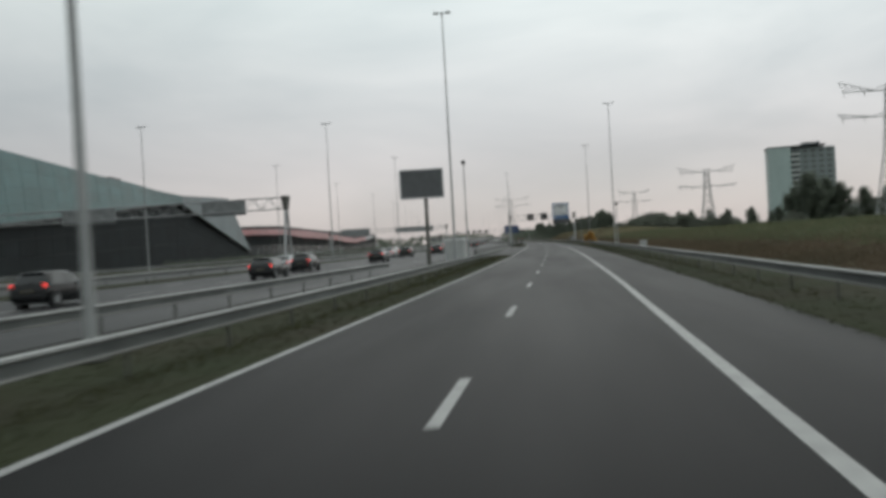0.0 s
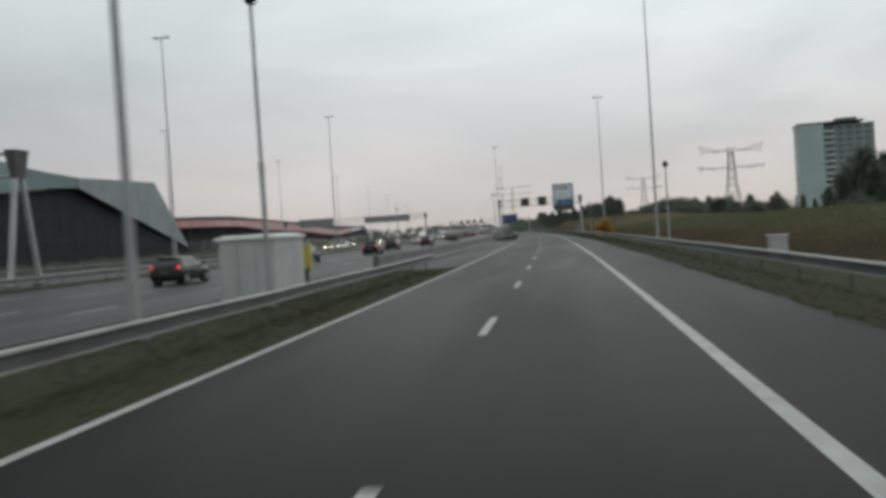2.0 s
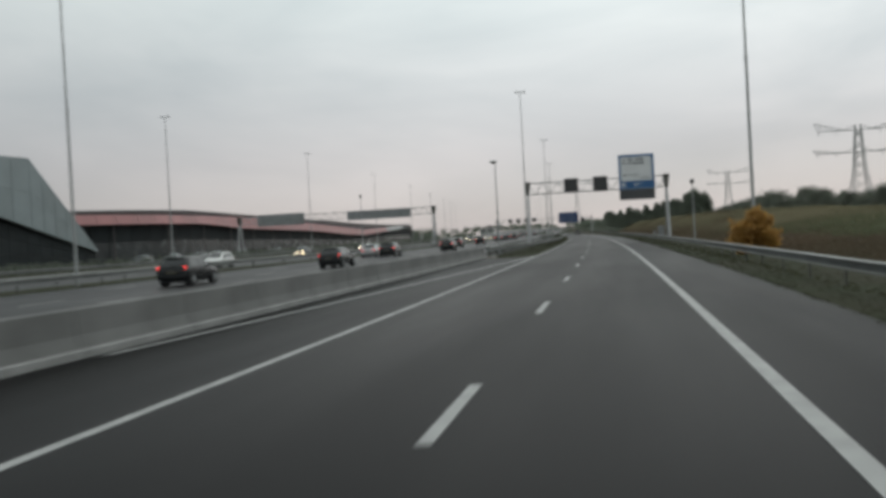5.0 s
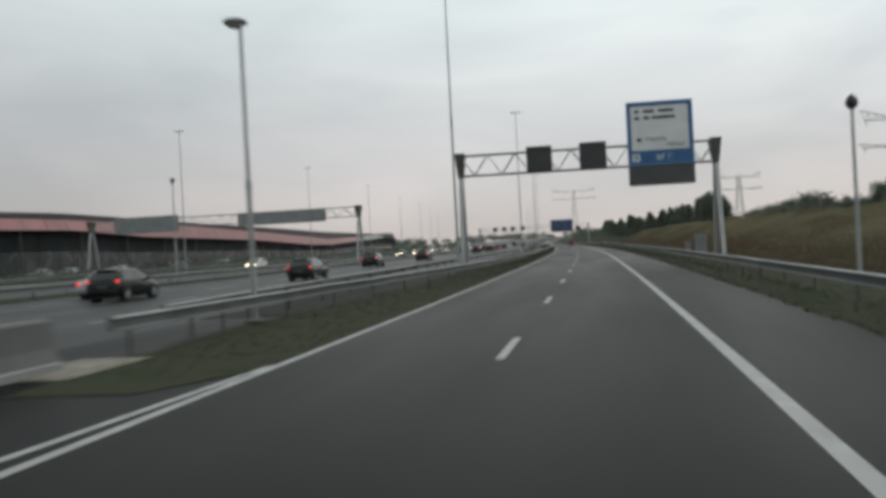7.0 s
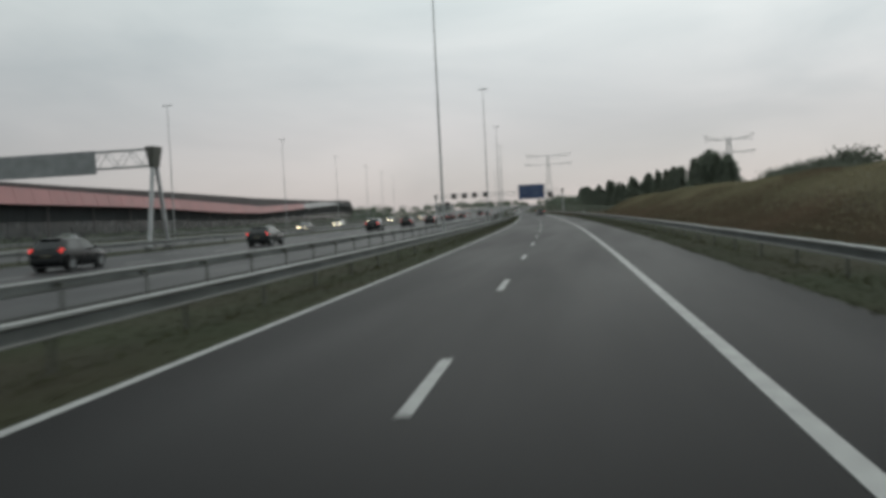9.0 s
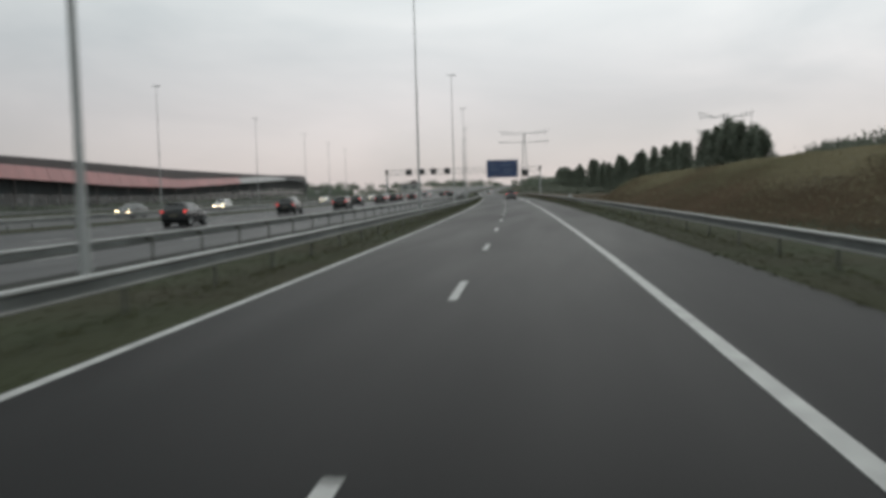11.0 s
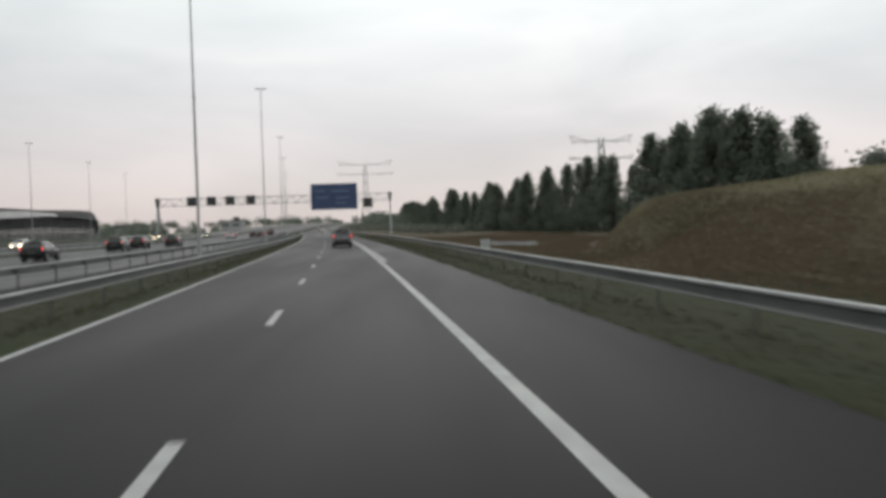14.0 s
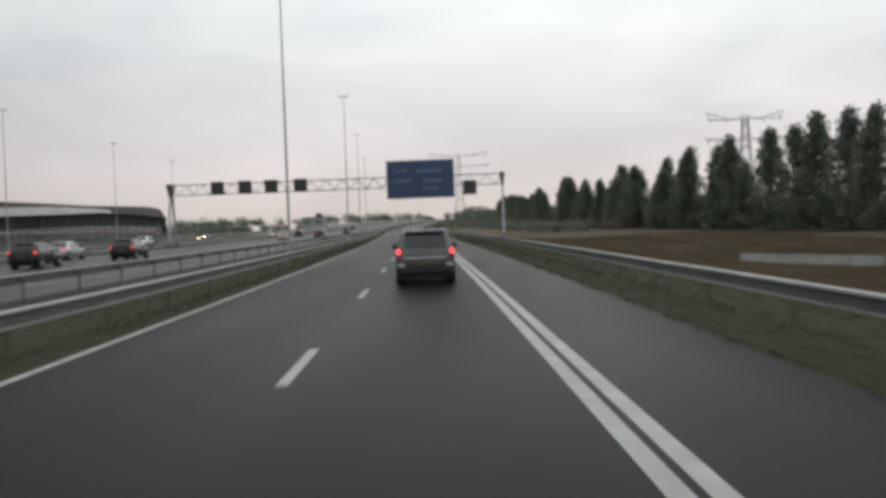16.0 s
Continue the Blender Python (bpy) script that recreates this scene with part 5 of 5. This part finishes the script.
# ---------------------------------------------------------------- vehicles
def car(name, m, paint, size, kind, label, lit, group):
    """size: length, width, height. Built with its tail at y = 0 and its nose at +y. kind: suv, hatch, saloon, van. lit: 'tail' or 'head'."""
    L, W, H = size
    w = W / 2
    t = thing(name, m, label, "car", group)
    upright = kind in ("suv", "van")
    belt = H * {"suv": 0.64, "hatch": 0.63, "saloon": 0.64, "van": 0.56}[kind]
    roof_w = w * {"suv": 0.78, "hatch": 0.72, "saloon": 0.68, "van": 0.84}[kind]
    a0, a1, b1 = {"suv": (0.09, 0.36, 0.60), "hatch": (0.10, 0.48, 0.78), "saloon": (0.62, 1.18, 1.40), "van": (0.06, 0.22, 0.50)}[kind]
    # stations along the car: y, underside, belt, top, width; 'top' follows tailgate, roof, windscreen and bonnet
    st = [(0.0, 0.42, belt * 0.72, belt * 0.75, 0.90), (0.035, 0.30, belt * 0.96, belt * 1.0, 0.95)]
    if kind == "saloon":
        st += [(0.14, 0.24, belt, belt * 1.05, 0.97), (a0, 0.22, belt, belt * 1.06, 1.0)]
    else:
        st += [(a0, 0.24, belt, belt * 1.06, 0.97)]
    n_rear = len(st) - 1
    c0, c1 = L * 0.40, L * 0.425
    d0 = L * 0.54
    st += [(a1, 0.22, belt, H - 0.06, 0.99), (b1, 0.21, belt, H - 0.01, 1.0), (c0, 0.20, belt, H, 1.0), (c1, 0.20, belt, H, 1.0), (d0, 0.20, belt * 0.99, H - 0.035, 1.0)]
    n_front = len(st) - 1
    st += [(L * (0.76 if kind != "van" else 0.80), 0.20, belt * 0.965, belt * 1.03, 0.99), (L * 0.80, 0.21, belt * 0.93, belt * 0.99, 0.985), (L * 0.91, 0.24, belt * 0.85, belt * 0.90, 0.95),
           (L * 0.97, 0.28, belt * 0.74, belt * 0.79, 0.87), (L, 0.36, belt * 0.58, belt * 0.62, 0.76)]
    rings = []
    for y, z0, zb, zt, k in st:
        hw = w * k
        up = min(1.0, max(0.0, (zt - zb) / (H - belt)))
        rw = roof_w * up + hw * 0.90 * (1 - up)
        half = [(hw * 0.80, z0), (hw * 0.955, z0 + 0.08), (hw * 0.99, z0 + (zb - z0) * 0.38), (hw, z0 + (zb - z0) * 0.66), (hw * 0.955, zb), (rw, zt - 0.05 * up - 0.012), (rw * 0.84, zt)]
        rings.append([Vector((x, y, z)) for x, z in half] + [Vector((-x, y, z)) for x, z in reversed(half)])
    n = len(rings[0])
    body, glass = bmesh.new(), bmesh.new()
    vb = [[body.verts.new(p) for p in ring] for ring in rings]
    for i, (p, q) in enumerate(zip(vb, vb[1:])):
        for k in range(n):
            body.faces.new((p[k], p[(k + 1) % n], q[(k + 1) % n], q[k]))
    body.faces.new(list(reversed(vb[0])))
    body.faces.new(vb[-1])
    bmesh.ops.recalc_face_normals(body, faces=body.faces)
    shell = part("body", body, paint, t, smooth=False)
    for p in shell.data.polygons:
        p.use_smooth = True

    def pane(name, c, inset=0.045, lift=0.012):
        """A pane set just proud of the shell: four corners drawn in towards their middle."""
        mid_p = (c[0] + c[1] + c[2] + c[3]) / 4
        nrm = (c[2] - c[0]).cross(c[3] - c[1]).normalized()
        if nrm.dot(mid_p - Vector((0, L * 0.42, H * 0.5))) < 0:
            nrm = -nrm
        q = [v + (mid_p - v).normalized() * inset + nrm * lift for v in c]
        bm = bmesh.new()
        loft(bm, [[v - nrm * 0.02 for v in q], q])
        bmesh.ops.recalc_face_normals(bm, faces=bm.faces)
        part(name, bm, M_CARGLASS, t, "dark tinted glass")

    def across(i, k0, k1):
        return [rings[i][k0], rings[i][k1], rings[i + 1][k1], rings[i + 1][k0]]
    pane("rear_window", across(n_rear, 6, 7), 0.02)
    pane("windscreen", across(n_front, 6, 7), 0.03)
    for k0, k1 in ((4, 5), (9, 8)):
        pane("side_window", [rings[n_rear + 1][k0], rings[n_rear + 3][k0], rings[n_rear + 3][k1], rings[n_rear + 2][k1]], 0.06)
        pane("side_window", across(n_rear + 4, k0, k1), 0.045)
        front = across(n_front, k0, k1)
        pane("side_window", [front[0], front[0].lerp(front[3], 0.55), front[1].lerp(front[2], 0.50), front[1]], 0.05)
    for s in (-1, 1):
        bm = bmesh.new()
        box(bm, s * (w + 0.07), L * 0.66, belt + 0.05, 0.20, 0.11, 0.14, 0.04)
        box(bm, s * (w - 0.02), L * 0.665, belt, 0.12, 0.05, 0.05, 0.01)
        part("mirror", bm, M_PLASTIC, t)
        if kind == "suv":
            bm = bmesh.new()
            rod(bm, (s * roof_w * 0.90, a1 + 0.15, H + 0.035), (s * roof_w * 0.90, d0 - 0.1, H + 0.035), 0.02, seg=6)
            for y in (a1 + 0.2, d0 - 0.2):
                rod(bm, (s * roof_w * 0.90, y, H - 0.04), (s * roof_w * 0.90, y, H + 0.03), 0.02, seg=6)
            part("roof_rail", bm, M_CHROME, t)
        bm = bmesh.new()
        if kind == "suv":
            box(bm, s * w * 0.885, 0.07, belt * 0.955, 0.13, 0.14, 0.135, 0.04)
        elif kind == "saloon":
            box(bm, s * w * 0.74, 0.045, belt * 0.86, 0.30, 0.10, 0.14, 0.04)
        else:
            box(bm, s * w * 0.87, 0.08, belt * 0.99, 0.11, 0.13, 0.20, 0.04)
        lamp = part("tail_lamp", bm, M_TAILOFF if lit != "tail" else M_TAIL if kind == "suv" else M_TAIL_DIM, t, "red tail lamp")
        if kind == "suv":
            bm = bmesh.new()
            box(bm, s * w * 0.885, 0.05, belt * 0.815, 0.13, 0.12, 0.12, 0.03)
            part("lamp_glass", bm, M_TAILOFF, lamp, "unlit lower lamp glass")
        bm = bmesh.new()
        box(bm, s * (w * 0.64), L - 0.13, belt * 0.67, 0.34, 0.20, 0.15, 0.05)
        part("head_lamp", bm, M_HEAD if lit == "head" else M_LAMPGLASS, t)
        for y in (L * 0.185, L * 0.81):
            # dark disc put in for the shade of the wheel well
            bm = bmesh.new()
            rod(bm, (s * (w - 0.26), y, 0.33), (s * (w - 0.002), y, 0.33), 0.375, 0.37, 24)
            part("wheel_well_disc", bm, M_PLASTIC, t)
            bm = bmesh.new()
            rod(bm, (s * (w - 0.21), y, 0.322), (s * (w - 0.01), y, 0.322), 0.322, 0.322, 24)
            rod(bm, (s * (w - 0.011), y, 0.322), (s * (w + 0.012), y, 0.322), 0.322, 0.29, 24)
            wheel = part("tyre", bm, M_TYRE, t)
            bm = bmesh.new()
            rod(bm, (s * (w - 0.02), y, 0.322), (s * (w + 0.016), y, 0.322), 0.215, 0.19, 16)
            for a in range(5):
                c, sn = math.cos(a * 1.2566), math.sin(a * 1.2566)
                rod(bm, (s * (w + 0.012), y + 0.03 * c, 0.322 + 0.03 * sn), (s * (w + 0.012), y + 0.20 * c, 0.322 + 0.20 * sn), 0.022, seg=5)
            part("rim", bm, M_RIM, wheel)
    bm = bmesh.new()
    if upright:
        box(bm, 0, 0.05, 0.50, W * 0.95, 0.24, 0.34, 0.07)
    else:
        box(bm, 0, 0.05, 0.48, W * 0.92, 0.24, 0.28, 0.07)
    part("rear_bumper", bm, M_PLASTIC if kind == "suv" else paint, t)
    # dark box added so the gap under the tail reads dark
    bm = bmesh.new()
    box(bm, 0, 0.20, 0.27, W * 0.82, 0.26, 0.18, 0.03)
    part("rear_apron", bm, M_PLASTIC, t)
    bm = bmesh.new()
    box(bm, 0, L - 0.08, 0.40, W * 0.80, 0.24, 0.26, 0.07)
    part("front_bumper", bm, paint, t)
    bm = bmesh.new()
    box(bm, 0, L - 0.02, belt * 0.56, W * 0.42, 0.08, 0.13, 0.02)
    part("grille", bm, M_PLASTIC, t)
    zp = belt * (0.74 if kind != "suv" else 0.62)
    yp = 0.012 if kind != "suv" else -0.075
    bm = bmesh.new()
    box(bm, 0, yp - 0.01, zp, 0.50, 0.035, 0.11, 0.006)
    plate = part("number_plate", bm, M_PLATE, t, "yellow number plate with plain bars")
    for x in (-0.14, 0.0, 0.14):
        bm = bmesh.new()
        box(bm, x, yp - 0.03, zp, 0.09, 0.008, 0.06)
        part("bar", bm, M_INK, plate)
    if kind in ("suv", "hatch"):
        bm = bmesh.new()
        rod(bm, (0.0, a0 - 0.005, belt * 1.06 + 0.03), (0.32, a0 + 0.03, belt * 1.06 + 0.09), 0.012, seg=5)
        part("rear_wiper", bm, M_PLASTIC, t)
        bm = bmesh.new()
        box(bm, 0, a1 - 0.03, H - 0.035, roof_w * 1.60, 0.20, 0.035, 0.012)
        part("roof_spoiler", bm, paint, t)
        bm = bmesh.new()
        rod(bm, (0, a1 + 0.25, H - 0.02), (0, a1 + 0.10, H + 0.17), 0.012, 0.006, seg=5)
        part("aerial", bm, M_PLASTIC, t)
    if kind == "suv":
        bm = bmesh.new()
        box(bm, 0, 0.0, belt * 0.775, W * 0.70, 0.06, 0.035, 0.01)
        part("trim_strip", bm, M_CHROME, t, "satin strip across the tailgate")
        for s in (-1, 1):
            bm = bmesh.new()
            box(bm, s * w * 0.80, -0.055, 0.60, 0.20, 0.05, 0.09, 0.015)
            part("reflector", bm, M_LAMPGLASS, t, "pale lower lamp in the bumper")
    return t


M_TAILOFF = material("unlit_tail_lamp", (0.25, 0.015, 0.012), 0.25, vary=0.1)


def lane(off, y, z=-0.01, flip=False):
    return Matrix.Translation(at(off, y, z)) @ pose(0, 0, 0, 0, 0, turn(y) + (180 if flip else 0))


car("suv", lane(1.68, 545.3, 0.0), M_CARGREY, (4.5, 1.78, 1.62), "suv", "grey-blue sport utility car with lit red tail lamps", "tail", "cars on the motorway")
T = "cars on the motorway"
hatch = car("hatchback", lane(-21.0, 123.5), M_CARBLACK, (4.1, 1.74, 1.54), "hatch", "black hatchback with lit tail lamps on the main carriageway", "tail", T)
saloon = car("estate_car", lane(-18.9, 146.5), M_CARBLACK, (4.3, 1.74, 1.48), "hatch", "dark estate car with lit tail lamps on the main carriageway", "tail", T)
silver = car("saloon_car", lane(-24.0, 167.0), M_CARSILVER, (4.5, 1.76, 1.46), "saloon", "silver saloon car with lit tail lamps on the main carriageway", "tail", T)
for off, y, src in ((-21.0, 163.0, hatch), (-19.0, 186.0, saloon), (-20.8, 217.5, hatch), (-18.5, 237.0, saloon), (-24.0, 221.5, silver), (-20.8, 264.0, hatch), (-18.3, 283.0, saloon),
                    (-21.3, 313.0, hatch), (-17.8, 331.0, saloon), (-24.4, 317.0, silver), (-21.8, 366.0, hatch), (-20.8, 392.0, saloon), (-20.8, 436.0, hatch), (-20.6, 463.0, hatch),
                    (-19.2, 483.0, saloon), (-22.6, 514.0, hatch), (-20.7, 529.0, saloon), (-21.5, 556.5, hatch), (-21.8, 569.0, hatch), (-19.8, 580.5, saloon), (-26.6, 585.0, silver)):
    copy_thing(src, lane(off, y))
white = car("hatchback", lane(-36, 305, flip=True), M_CARWHITE, (4.0, 1.72, 1.5), "hatch", "white hatchback with lit head lamps coming towards", "head", T)
dark = car("saloon_car", lane(-43.5, 712, flip=True), M_CARBLACK, (4.5, 1.76, 1.44), "saloon", "dark saloon car with lit head lamps coming towards", "head", T)
for off, y, src in ((-39.5, 310, dark), (-43, 390, white), (-38, 470, dark), (-41.5, 590, white), (-36.5, 770, dark), (-36, 640, white), (-44, 355, dark), (-40, 505, white), (-36.5, 532, dark), (-43, 561, white)):
    copy_thing(src, lane(off, y, flip=True))
for off, y, src in ((-13.0, 655, saloon), (-16.5, 690, hatch), (-20.5, 668, silver), (-13.5, 735, hatch), (-23.8, 720, saloon), (-17.2, 790, saloon), (-20.0, 840, hatch)):
    copy_thing(src, lane(off, y))
car("van", lane(1.75, 812, 0.0), M_CARWHITE, (4.6, 1.8, 1.9), "van", "white van far ahead on the dark carriageway", "tail", T)
parked = car("hatchback", lane(-80, 372, -0.03) @ pose(0, 0, 0, 0, 0, 90), M_CARSILVER, (4.0, 1.72, 1.48), "hatch", "silver hatchback parked before the long hall", "none", "parked cars")
for y in (384, 397, 405, 421, 446, 470):
    copy_thing(parked, lane(-80, y, -0.03) @ pose(0, 0, 0, 0, 0, 90))
